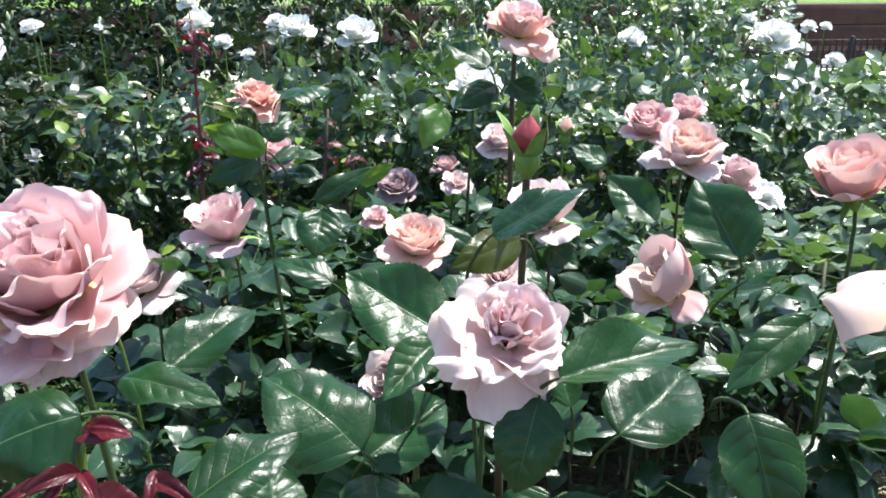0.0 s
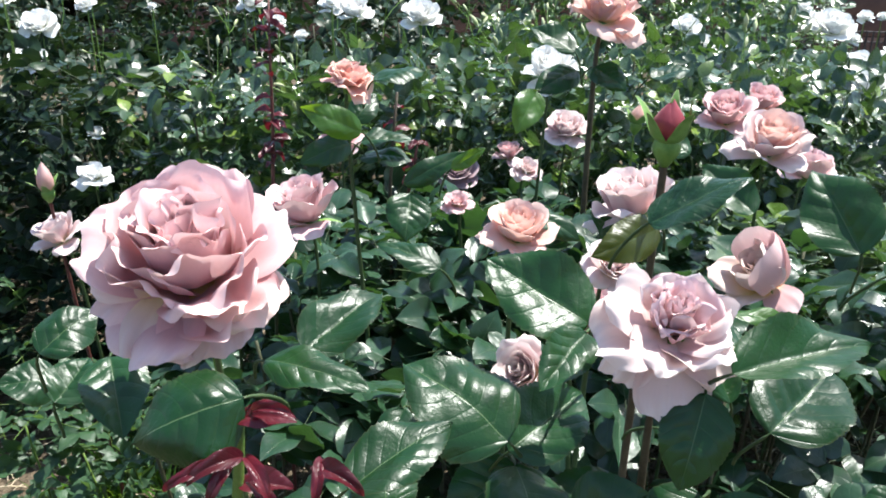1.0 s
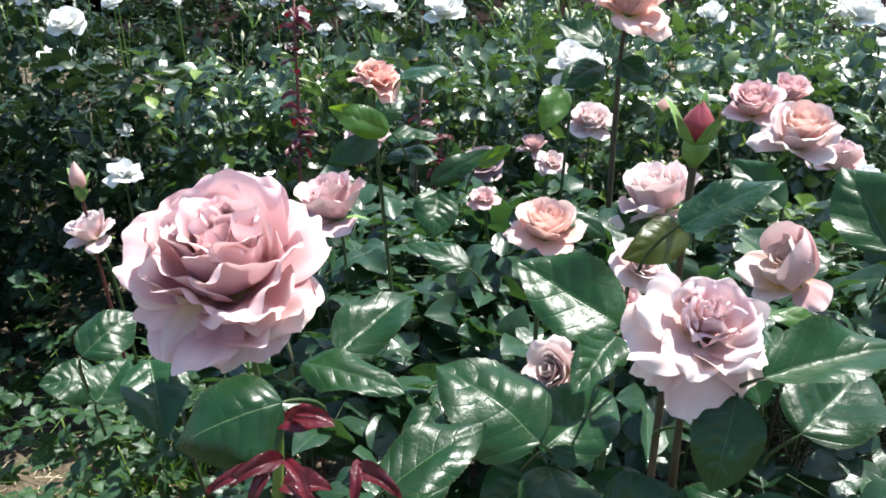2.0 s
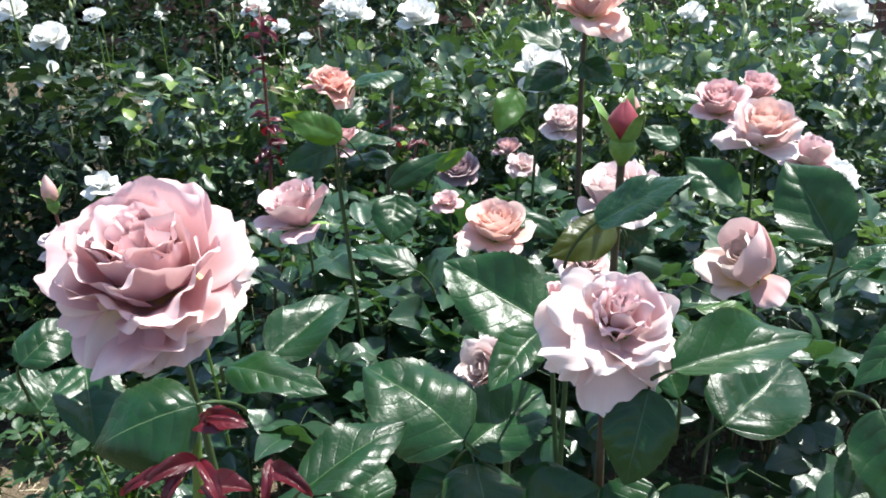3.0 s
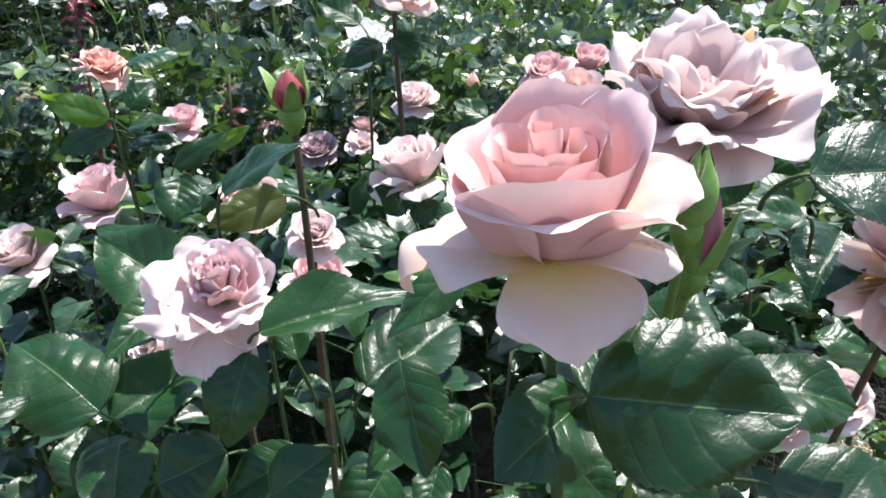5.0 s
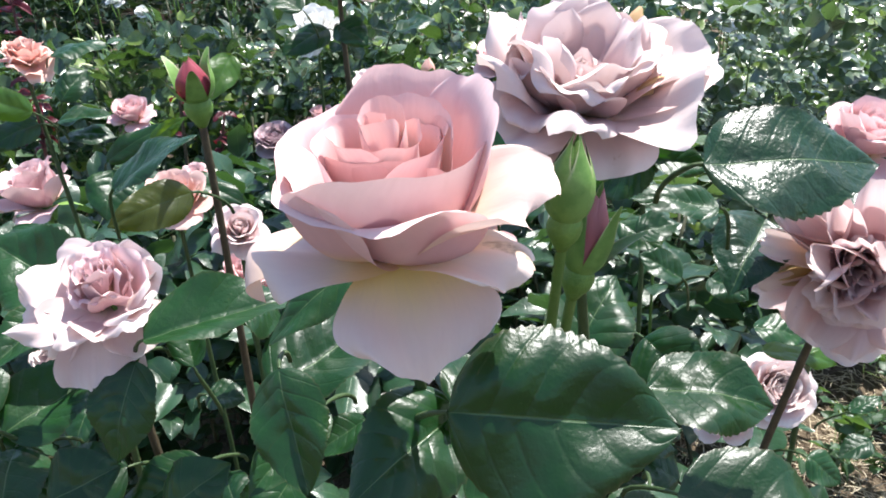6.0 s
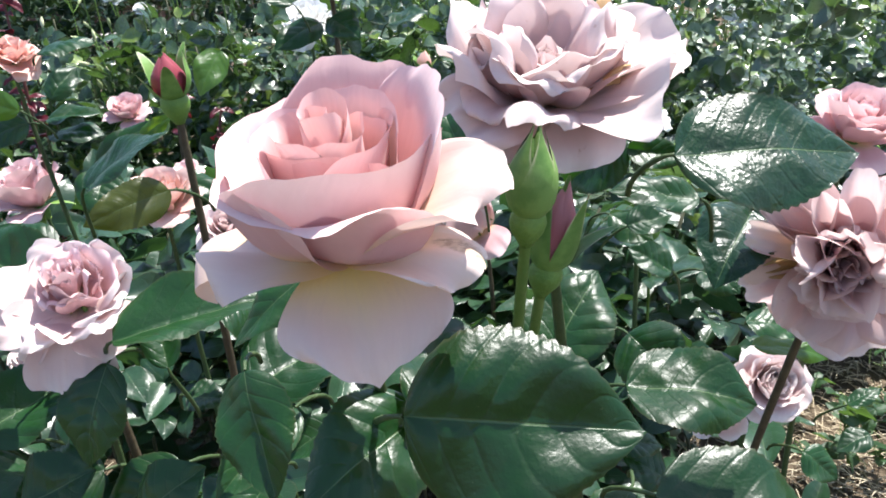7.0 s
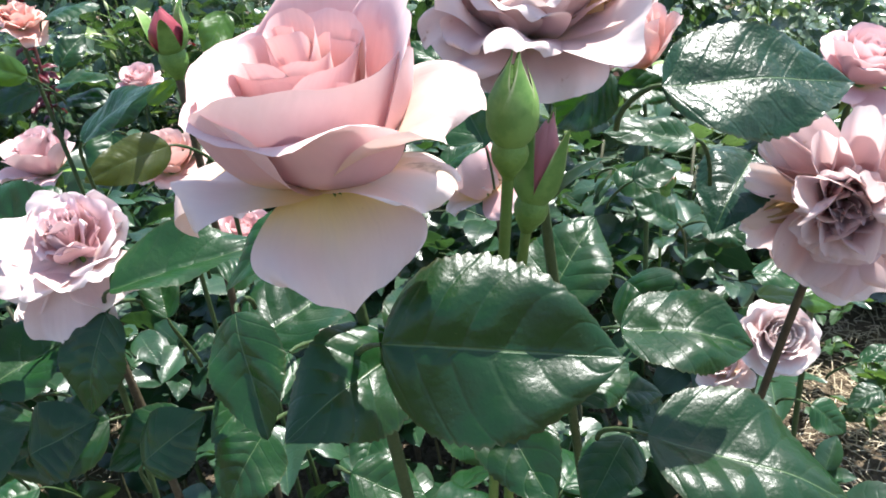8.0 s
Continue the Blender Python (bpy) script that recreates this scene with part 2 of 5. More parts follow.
def part(name, shape, material, parent, label=""):
    """shape: (verts, faces, uvs) in the world, or a mesh in the parent's space."""
    if isinstance(shape, bpy.types.Mesh):
        me = shape
    else:
        top = parent
        off = Vector((0, 0, 0))
        while top is not None:
            off += top.location
            top = top.parent
        me = mesh_of(name, np.asarray(shape[0]) - np.array(off), shape[1], shape[2] if len(shape) > 2 else None)
    if not me.materials:
        me.materials.append(material)
    ob = new(name, me)
    ob.parent = parent
    if label:
        ob["label"] = label
    return ob


def setting(name, shape, material, label, category, smooth=False):
    me = mesh_of(name, shape[0], shape[1], None, smooth)
    me.materials.append(material)
    return tagged(new(name, me), label, category, kind="structure")


def grid_faces(nu, nv):
    i, j = np.meshgrid(np.arange(nu), np.arange(nv), indexing="ij")
    a = (i * (nv + 1) + j).ravel()
    return np.stack([a, a + 1, a + nv + 2, a + nv + 1], 1)


def tube(points, radii, sides=7, cap=True):
    """A round stem along the points."""
    pts = [Vector(p) for p in points]
    verts, faces = [], []
    ref = Vector((0.31, 0.2, 0.93))
    for i, p in enumerate(pts):
        d = (pts[min(i + 1, len(pts) - 1)] - pts[max(i - 1, 0)]).normalized()
        a = d.cross(ref)
        a = a.normalized() if a.length > 1e-4 else d.orthogonal().normalized()
        b = d.cross(a)
        r = radii[min(i, len(radii) - 1)] if isinstance(radii, (list, tuple)) else radii
        for k in range(sides):
            w = 2 * math.pi * k / sides
            verts.append(p + r * (math.cos(w) * a + math.sin(w) * b))
    for i in range(len(pts) - 1):
        for k in range(sides):
            m = (k + 1) % sides
            faces.append((i * sides + k, i * sides + m, (i + 1) * sides + m, (i + 1) * sides + k))
    if cap:
        faces.append(tuple(range((len(pts) - 1) * sides, len(pts) * sides)))
    return np.array([tuple(v) for v in verts]), faces, np.zeros((len(verts), 2))


def curve(a, b, da, db, n=8):
    """Points on a smooth line from a to b, leaving along da and arriving along db."""
    a, b, da, db = (np.asarray(x, float) for x in (a, b, da, db))
    t = np.linspace(0, 1, n + 1)[:, None]
    return (2 * t**3 - 3 * t**2 + 1) * a + (t**3 - 2 * t**2 + t) * da + (3 * t**2 - 2 * t**3) * b + (t**3 - t**2) * db


def frame_of(axis, up):
    """Columns x, y = axis, z near up."""
    y = np.asarray(axis, float) / np.linalg.norm(axis)
    z = np.asarray(up, float) - np.dot(up, y) * y
    z /= np.linalg.norm(z)
    return np.stack([np.cross(y, z), y, z], 1)


def leaf_shape(nu=44, nv=12, width=0.62, droop=0.5, fold=0.25, cup=0.12, quilt=0.05, wave=0.03, teeth=0.032, seed=0, ribs=7):
    """A toothed rose leaflet of length 1 from the origin along +y, face up along +z."""
    r = np.random.default_rng(seed)
    u, s = np.meshgrid(np.linspace(0, 1, nu + 1), np.linspace(-1, 1, nv + 1), indexing="ij")
    shape = (u + 1e-6) ** 0.52 * np.clip(1 - u, 0, 1) ** 0.8 * (1 - 0.38 * u**6)
    shape = shape / shape.max() * width / 2
    shape[0], shape[-1] = 0.004, 0.002
    a = np.abs(s)
    x = s * shape
    if teeth:
        saw = (u * 19 + 0.2 * np.sin(23 * u)) % 1.0
        x = x + np.sign(s) * a**8 * teeth * width * (saw - 0.5) * np.sin(np.pi * u)
    swing = 1 + 0.35 * np.cos(3 * u + r.uniform(0, 6))
    z = fold * a * shape * swing - cup * a**2.4 * shape * 2
    k = u - 0.24 * a**1.2 + 0.016 * np.sin(7 * u + r.uniform(0, 6)) + 0.012 * np.sin(5 * a + r.uniform(0, 6)) + np.where(s > 0, r.uniform(0.02, 0.07), 0)
    puff = np.abs(np.sin(np.pi * ribs * k)) ** 0.75
    z += quilt * shape * puff * (1 - a**4) * np.clip(a * 7, 0, 1) * (0.8 + 0.6 * np.sin(5 * u + 3 * s + r.uniform(0, 6)))
    for q in range(3):
        z += 0.005 * shape * np.sin(r.uniform(18, 34) * u + r.uniform(-16, 16) * s + r.uniform(0, 6)) * (nu > 20)
    z += (0.12 if nu > 50 else 0.05) * shape * np.sin(3.3 * u + 2.1 * s + r.uniform(0, 6)) + 0.03 * shape * np.sin(9 * u - 4 * s + r.uniform(0, 6))
    p1, p2 = r.uniform(0, 6, 2)
    z += wave * a**2 * np.sin(9 * u + p1 + 1.7 * s) * np.sin(np.pi * u) + 0.4 * wave * np.sin(4 * u + p2) * s
    angle = droop * np.linspace(0, 1, nu + 1) ** 1.6
    y0 = np.r_[0, np.cumsum(np.cos(angle))[:-1]] / nu
    z0 = -np.r_[0, np.cumsum(np.sin(angle))[:-1]] / nu
    yy = y0[:, None] + z * np.sin(angle)[:, None]
    zz = z0[:, None] + z * np.cos(angle)[:, None]
    ey, ez = y0[-1], z0[-1]
    far = math.hypot(ey, ez)
    yy, zz = (yy * ey + zz * ez) / far**2, (zz * ey - yy * ez) / far**2
    verts = np.stack([x, yy, zz], -1).reshape(-1, 3)
    uvs = np.stack([k + 0.23 * a, (s + 1) / 2], -1).reshape(-1, 2)
    return verts, grid_faces(nu, nv), uvs


def placed(shape, base, tip, up, size=None):
    """A leaf shape laid from base to tip with its face towards up."""
    base, tip = np.asarray(base, float), np.asarray(tip, float)
    m = frame_of(tip - base, up)
    return shape[0] * np.linalg.norm(tip - base) @ m.T + base, shape[1], shape[2]


leaf_count = [0]


def leaf(parent, base, tip, up, width, material=LEAF, droop=0.45, fold=0.25, cup=0.1, stalk=None, quilt=0.040, wave=0.055, label=""):
    """One broad leaflet with its stalk. width is in metres."""
    leaf_count[0] += 1
    far = float(np.linalg.norm(np.subtract(tip, base)))
    shape = leaf_shape(64, 18, width=width / far, droop=droop, fold=fold, cup=cup, quilt=quilt, wave=wave, seed=leaf_count[0], ribs=6)
    ob = part("leaf", placed(shape, base, tip, up), material, parent, label)
    if stalk is not None:
        d = np.subtract(base, tip) / far
        part("leaf_stalk", tube(curve(base, stalk, d * 0.02, (0, 0, -0.03), 6), [0.0008, 0.001, 0.0013], 6), DARK_STEM, ob)
    return ob


def petal_shape(size, width, a0, a1, a2, hug, curl=0.0, ruffle=0.0, point=0.0, seed=0, nu=12, nv=12, roll_out=38.0):
    """A petal that rises from the origin: its angle from the axis goes a0, a1, a2 (degrees) from claw to rim, outwards along +x;
    hug is the radius by which it bends round the axis, curl rolls the side edges back."""
    r = np.random.default_rng(seed)
    un, s = np.linspace(0, 1, nu + 1), np.linspace(-1, 1, nv + 1)
    u = np.repeat(un[:, None], nv + 1, 1)
    v = np.repeat(s[None], nu + 1, 0)
    half = width / 2 * u**0.55 * np.sqrt(np.clip(1 - (np.clip(u - 0.64, 0, 1) / 0.46) ** 2, 0, 1)) ** 0.8 + 0.04 * width
    reach = 1 - 0.15 * np.abs(v) ** 3.5 * (1 - min(2 * ruffle, 0.3)) + point * (1 - np.abs(v)) ** 2 - 0.03
    q = r.uniform(0, 6.3, 4)
    reach = reach + (0.008 + 0.05 * ruffle) * (np.sin(6 * v + q[0]) + 0.6 * np.sin(13 * v + q[1]) + 0.25 * np.sin(29 * v + q[2])) * u**3
    uu = u * reach
    dense = np.linspace(0, 1.25, 90)
    angle = np.radians(np.where(dense < 0.5, a0 + (a1 - a0) * dense * 2, a1 + (a2 - a1) * (dense - 0.5) * 2))
    angle = angle + np.radians(roll_out) * np.clip((dense - 0.72) / 0.28, 0, 1.3) ** 2
    rr = np.r_[0, np.cumsum(np.sin(angle[:-1]))] * (dense[1] - dense[0]) * size
    zz = np.r_[0, np.cumsum(np.cos(angle[:-1]))] * (dense[1] - dense[0]) * size
    rad, hgt, ang = np.interp(uu, dense, rr), np.interp(uu, dense, zz), np.interp(uu, dense, angle)
    bend = v * half / hug
    across = hug * np.sin(bend)
    inward = hug * (1 - np.cos(bend))
    p = r.uniform(0, 6.3, 4)
    wave = ruffle * size * u**2.2 * (np.sin(3.8 * v + p[0]) + 0.5 * np.sin(8.5 * v + p[1] + 2 * u) + 0.18 * np.sin(15 * v + 5 * p[2] + 3 * u)) * 0.5
    wave += 0.03 * size * u * np.sin(2.3 * v + p[2]) + 0.008 * size * u * np.sin(7 * u + 5 * v + p[3])
    if ruffle > 0.12:  # soft folds of a tired petal
        for k in range(5):
            wave += 0.16 * ruffle * size * u**1.3 * np.sin(r.uniform(2, 6) * u + r.uniform(-6.5, 6.5) * v + r.uniform(0, 6.3))
    roll = -curl * size * np.abs(v) ** 3 * u**2
    off = wave + roll
    x = rad - inward * np.cos(np.clip(ang, 0, 2.1) * 0.75) - off * np.cos(ang)
    z = hgt + off * np.sin(ang) + inward * np.sin(ang) * 0.45
    x += 0.006 * size * np.sin(9 * v + p[3]) * u**6
    verts = np.stack([x, across, z], -1).reshape(-1, 3)
    uvs = np.stack([u, (v + 1) / 2], -1).reshape(-1, 2)
    return verts, grid_faces(nu, nv), uvs


# kinds of bloom: how the petals go from the heart (at) to the outside, in parts of the bloom's radius and degrees from its axis
KINDS = {
    "full": dict(n=38, at=(0, 0.3, 0.66, 0.8, 1), size=(0.5, 0.78, 1.02, 1.08, 1.02), width=(0.55, 0.9, 1.3, 1.45, 1.3), a0=(2, 36, 68, 74, 84),
                 a1=(6, 22, 34, 52, 104), a2=(-26, -10, 3, 30, 120), hug=(0.16, 0.34, 0.6, 0.85, 0.9), curl=(0.0, 0.03, 0.05, 0.08, 0.1),
                 ruffle=(0.09, 0.11, 0.09, 0.07, 0.07), point=(0.02, 0.03, 0.03, 0.03, 0.02), wild=11, rise=0.42),
    "crumpled": dict(n=28, at=(0, 0.3, 0.62, 0.8, 1), size=(0.72, 0.88, 0.98, 1.0, 1.05), width=(0.7, 0.95, 1.2, 1.3, 1.35), a0=(10, 40, 62, 74, 84),
                     a1=(14, 26, 40, 64, 100), a2=(-6, 2, 22, 60, 122), hug=(0.24, 0.36, 0.6, 0.8, 0.95), curl=(0.03, 0.06, 0.1, 0.12, 0.14),
                     ruffle=(0.14, 0.15, 0.15, 0.14, 0.13), point=(0, 0, 0.03, 0.05, 0.06), wild=15, rise=0.42),
    "cup": dict(n=24, at=(0, 0.3, 0.74, 0.8, 1), size=(0.85, 1.05, 1.25, 1.15, 1.1), width=(0.55, 1.0, 1.45, 1.3, 1.3), a0=(2, 36, 62, 62, 76),
                a1=(6, 24, 36, 58, 84), a2=(-16, -4, 16, 72, 118), hug=(0.16, 0.36, 0.64, 0.8, 0.85), curl=(0, 0.03, 0.08, 0.14, 0.16),
                ruffle=(0.03, 0.04, 0.05, 0.08, 0.09), point=(0, 0.02, 0.04, 0.08, 0.08), wild=7, rise=0.5),
    "goblet": dict(n=24, at=(0, 0.3, 0.62, 0.8, 1), size=(0.95, 1.12, 1.3, 1.3, 1.2), width=(0.5, 0.95, 1.45, 1.5, 1.35), a0=(2, 30, 54, 62, 78),
                   a1=(4, 15, 22, 34, 88), a2=(-14, -8, 0, 18, 118), hug=(0.14, 0.32, 0.56, 0.66, 0.8), curl=(0, 0.02, 0.05, 0.09, 0.12),
                   ruffle=(0.06, 0.07, 0.08, 0.1, 0.13), point=(0, 0.01, 0.03, 0.04, 0.06), lip=(20, 34, 50, 62, 46), wild=9, rise=0.6),
    "quartered": dict(n=31, at=(0, 0.2, 0.5, 0.78, 1), size=(0.98, 1.08, 1.16, 1.2, 1.14), width=(0.6, 0.9, 1.25, 1.45, 1.35), a0=(2, 26, 54, 68, 80),
                      a1=(4, 12, 22, 38, 80), a2=(-22, -14, -8, 6, 72), hug=(0.13, 0.26, 0.48, 0.74, 0.85), curl=(0.02, 0.03, 0.04, 0.05, 0.07),
                      ruffle=(0.1, 0.12, 0.13, 0.13, 0.14), point=(0, 0, 0, 0, 0), lip=(30, 50, 66, 70, 56), wild=14, rise=0.5),
    "tuft": dict(n=11, at=(0, 0.3, 0.6, 0.8, 1), size=(0.9, 1.0, 1.05, 1.0, 0.95), width=(0.6, 0.9, 1.1, 1.2, 1.2), a0=(4, 20, 34, 44, 54),
                 a1=(2, 10, 20, 28, 36), a2=(-10, 0, 10, 20, 30), hug=(0.16, 0.24, 0.34, 0.44, 0.5), curl=(0.02, 0.03, 0.03, 0.03, 0.03),
                 ruffle=(0.2, 0.22, 0.24, 0.24, 0.24), point=(0, 0, 0, 0, 0), lip=(30, 40, 50, 60, 60), wild=14, rise=0.7),
    "spiral": dict(n=6, at=(0, 0.3, 0.6, 0.8, 1), size=(1.0, 1.02, 1.04, 1.04, 1.0), width=(0.5, 0.75, 1.0, 1.15, 1.25), a0=(2, 14, 24, 32, 40),
                   a1=(0, 4, 7, 9, 12), a2=(-4, -7, -9, -9, -8), hug=(0.07, 0.13, 0.2, 0.27, 0.34), curl=(0, 0.01, 0.01, 0.02, 0.02),
                   ruffle=(0.02, 0.03, 0.03, 0.03, 0.03), point=(0.02, 0.03, 0.03, 0.02, 0.0), lip=(10, 26, 40, 44, 44), wild=2, rise=1.5),
    "pompom": dict(n=26, at=(0, 0.3, 0.6, 0.8, 1), size=(0.8, 0.95, 1.1, 1.1, 1.05), width=(0.6, 0.9, 1.2, 1.3, 1.3), a0=(4, 34, 58, 68, 80),
                   a1=(6, 22, 40, 58, 88), a2=(-20, -8, 14, 40, 92), hug=(0.18, 0.34, 0.6, 0.8, 0.9), curl=(0.02, 0.04, 0.06, 0.08, 0.1),
                   ruffle=(0.08, 0.1, 0.12, 0.13, 0.13), point=(0, 0, 0, 0, 0), wild=12, rise=0.45),
    "globe": dict(n=22, at=(0, 0.3, 0.7, 0.85, 1), size=(0.9, 1.1, 1.35, 1.4, 1.3), width=(0.6, 1.1, 1.6, 1.6, 1.3), a0=(2, 34, 62, 66, 80),
                  a1=(4, 22, 30, 38, 58), a2=(-16, -10, -4, 12, 44), hug=(0.16, 0.36, 0.66, 0.7, 0.8), curl=(0, 0.02, 0.04, 0.08, 0.16),
                  ruffle=(0.02, 0.03, 0.04, 0.06, 0.08), point=(0, 0.02, 0.03, 0.05, 0.08), wild=5, rise=0.6),
    "blown": dict(n=22, at=(0, 0.3, 0.6, 0.8, 1), size=(0.5, 0.65, 0.85, 1.0, 1.05), width=(0.45, 0.7, 1.0, 1.15, 1.2), a0=(8, 28, 50, 62, 80),
                  a1=(12, 24, 40, 68, 92), a2=(-4, 6, 30, 76, 108), hug=(0.22, 0.36, 0.6, 0.85, 0.9), curl=(0.03, 0.05, 0.1, 0.18, 0.2),
                  ruffle=(0.07, 0.08, 0.1, 0.12, 0.12), point=(0, 0, 0.03, 0.05, 0.05), wild=9, rise=0.42),
}


def bloom(parent, place, face, radius, kind, material, seed=0, detail=12, spin=0.0, sepals=True, outer=None, guard=0.74, heart=None):
    """Petals in a spiral round the axis face, with calyx and hip. outer: the material of the guard petals, from that share on."""
    k = KINDS[kind]
    r = np.random.default_rng(seed + 100)
    axis = np.asarray(face, float) / np.linalg.norm(face)
    m = frame_of(axis, (0.13, 0.9, 0.42) if abs(axis[1]) < 0.9 else (0, 0.2, 1))
    basis = np.stack([m[:, 2], -m[:, 0], m[:, 1]], 1)
    shapes = []

    def go(key, f):
        return float(np.interp(f, k["at"], k[key]))

    for i in range(k["n"]):
        f = i / (k["n"] - 1)
        shape = petal_shape(
            go("size", f) * r.uniform(0.94, 1.05), go("width", f) * r.uniform(0.92, 1.08), go("a0", f), go("a1", f) + r.normal(0, k["wild"] * 0.7),
            go("a2", f) + r.normal(0, k["wild"] * 1.5), go("hug", f), go("curl", f), go("ruffle", f) * r.uniform(0.6, 1.4), go("point", f), seed * 57 + i, detail, detail, go("lip", f) if "lip" in k else 38.0)
        turn = spin + i * 2.39996 + r.normal(0, 0.02 * k["wild"])
        c, s = math.cos(turn), math.sin(turn)
        v = shape[0] + np.array([0.02 + 0.06 * f, 0, 0.16 - 0.16 * f])
        lean = r.normal(0, 0.012 * k["wild"])
        shapes.append((np.stack([v[:, 0] * c - v[:, 1] * s, v[:, 0] * s + v[:, 1] * c, v[:, 2] + lean * v[:, 1]], 1), shape[1], shape[2]))
    wide = np.quantile(np.hypot(*np.concatenate([v for v, _, _ in shapes])[:, :2].T), 0.985)
    grow = radius / wide
    base = np.asarray(place, float) - axis * radius * k["rise"]
    shapes = [((v * grow) @ basis.T + base, f, uv) for v, f, uv in shapes]
    for i, shape in enumerate(shapes):
        part("petal", shape, outer if outer and i >= guard * len(shapes) else heart if heart and i < 0.62 * len(shapes) else material, parent)
    size = radius * 0.26
    hip = [base - axis * size * q for q in (-0.25, 0.1, 0.5, 0.95, 1.3)]
    part("hip", tube(hip, [size * q for q in (0.5, 0.62, 0.6, 0.4, 0.2)], 10), SEPAL, parent)
    if sepals:
        for i in range(5):
            w = spin + i * 1.2566 + r.normal(0, 0.1)
            long = radius * 0.75 * r.uniform(0.85, 1.1)
            out = basis @ np.array([math.cos(w), math.sin(w), 0])
            rise = -0.35
            start = base + out * size * 0.5
            end = start + (out * 0.9 + axis * rise) * long
            part("sepal", placed(leaf_shape(10, 4, 0.24, 0.6, 0.4, 0, 0, 0.02, 0, seed * 7 + i), start, end, axis + out * 0.2), SEPAL, parent)
    return base - axis * size * 1.2


def guard_petal(parent, place, face, turn, long, wide, a0, a1, a2, hug, material, curl=0.1, point=0.05, ruffle=0.04, seed=0, roll_out=20.0):
    """One outer petal in metres; turn: degrees round the axis from the far side over +x."""
    axis = np.asarray(face, float) / np.linalg.norm(face)
    m = frame_of(axis, (0.13, 0.9, 0.42))
    basis = np.stack([m[:, 2], -m[:, 0], m[:, 1]], 1)
    v, f, uv = petal_shape(long, wide, a0, a1, a2, hug, curl, ruffle, point, seed, 26, 26, roll_out)
    c, s = math.cos(radians(turn)), math.sin(radians(turn))
    v = np.stack([v[:, 0] * c - v[:, 1] * s, v[:, 0] * s + v[:, 1] * c, v[:, 2]], 1)
    return part("petal", (v @ basis.T + np.asarray(place, float), f, uv), material, parent)


def petals(parent, base, face, rows):
    """Single petals round one axis; a row: turn, length and width in millimetres, three angles, hug in millimetres, material, then curl, point, ruffle, seed, roll_out."""
    for turn, long, wide, a0, a1, a2, hug, material, *more in rows:
        guard_petal(parent, base, face, turn, long / 1000, wide / 1000, a0, a1, a2, hug / 1000, material, *more)


def bud_head(parent, place, face, radius, long, material, cover, flare, seed=0, slender=1.0):
    """A pointed bud: wrapped petals, sepals that cover the lower share and stand off by flare, and a round hip."""
    r = np.random.default_rng(seed)
    axis = np.asarray(face, float) / np.linalg.norm(face)
    m = frame_of(axis, (0.13, 0.9, 0.42))
    basis = np.stack([m[:, 2], -m[:, 0], m[:, 1]], 1)
    base = np.asarray(place, float) - axis * long * 0.5

    def girth(z):
        return radius * np.interp(z, [0, 0.12, 0.32, 0.5, 0.7, 0.85, 0.95, 1.0], [0.6, 0.92, 1.0, 0.92, 0.62, 0.34, 0.15, 0.04])

    for i in range(4):
        z, a = np.meshgrid(np.linspace(0, 1, 15), np.linspace(-1.25, 1.25, 11), indexing="ij")
        rad = girth(z * (1 - 0.05 * i)) * (0.9 + 0.035 * i) * (1 + 0.05 * np.clip(a, 0, 2) * z)
        w = a * (1 - 0.3 * z) + i * 1.62 + 1.1 * z
        v = np.stack([rad * np.cos(w), rad * np.sin(w), z * long * (1 - 0.05 * i) * (1 - 0.03 * a**2)], -1).reshape(-1, 3)
        uv = np.stack([0.3 + 0.7 * z, (a / 1.25 + 1) / 2], -1).reshape(-1, 2)
        part("petal", (v @ basis.T + base, grid_faces(14, 10), uv), material, parent)
    for i in range(5):
        z, a = np.meshgrid(np.linspace(0, 1, 13), np.linspace(-1, 1, 7), indexing="ij")
        reach = cover * (r.uniform(0.55, 1.2) if slender < 1 else 1.0)
        zz = z * reach
        slim = np.interp(z, [0, 0.35, 0.75, 1], [0.72, 0.66 * slender, 0.3 * slender, 0.03])
        rad = girth(zz) * 1.05 + radius * flare * z**2.5 * r.uniform(0.7, 1.3) + radius * 0.05
        w = a * slim + i * 1.2566 + 0.2
        v = np.stack([rad * np.cos(w), rad * np.sin(w), zz * long], -1).reshape(-1, 3)
        part("sepal", (v @ basis.T + base, grid_faces(12, 6), np.stack([z, (a + 1) / 2], -1).reshape(-1, 2)), BUD_SEPAL, parent)
    hip = [base - axis * radius * q for q in (-0.15, 0.12, 0.45, 0.85, 1.25, 1.6)]
    part("hip", tube(hip, [radius * q for q in (0.6, 0.74, 0.8, 0.72, 0.46, 0.26)], 12), SEPAL, parent)
    return base - axis * radius * 1.5


def rose_bud(place, face, radius, long, material, cover, flare, label, seed, root, thick=0.0022, stem_material=None, slender=1.0):
    """A bud on its own stem."""
    t = thing("rose_bud", root, label, "rose bud")
    neck = bud_head(t, place, face, radius, long, material, cover, flare, seed, slender)
    axis = np.asarray(face, float) / np.linalg.norm(face)
    part("stem", tube(curve(neck, root, -axis * 0.2, (0, 0, -0.4), 14), [thick * 0.9] * 4 + [thick] * 6 + [thick * 1.4] * 6, 8), stem_material or GREEN_STEM, t)
    return t


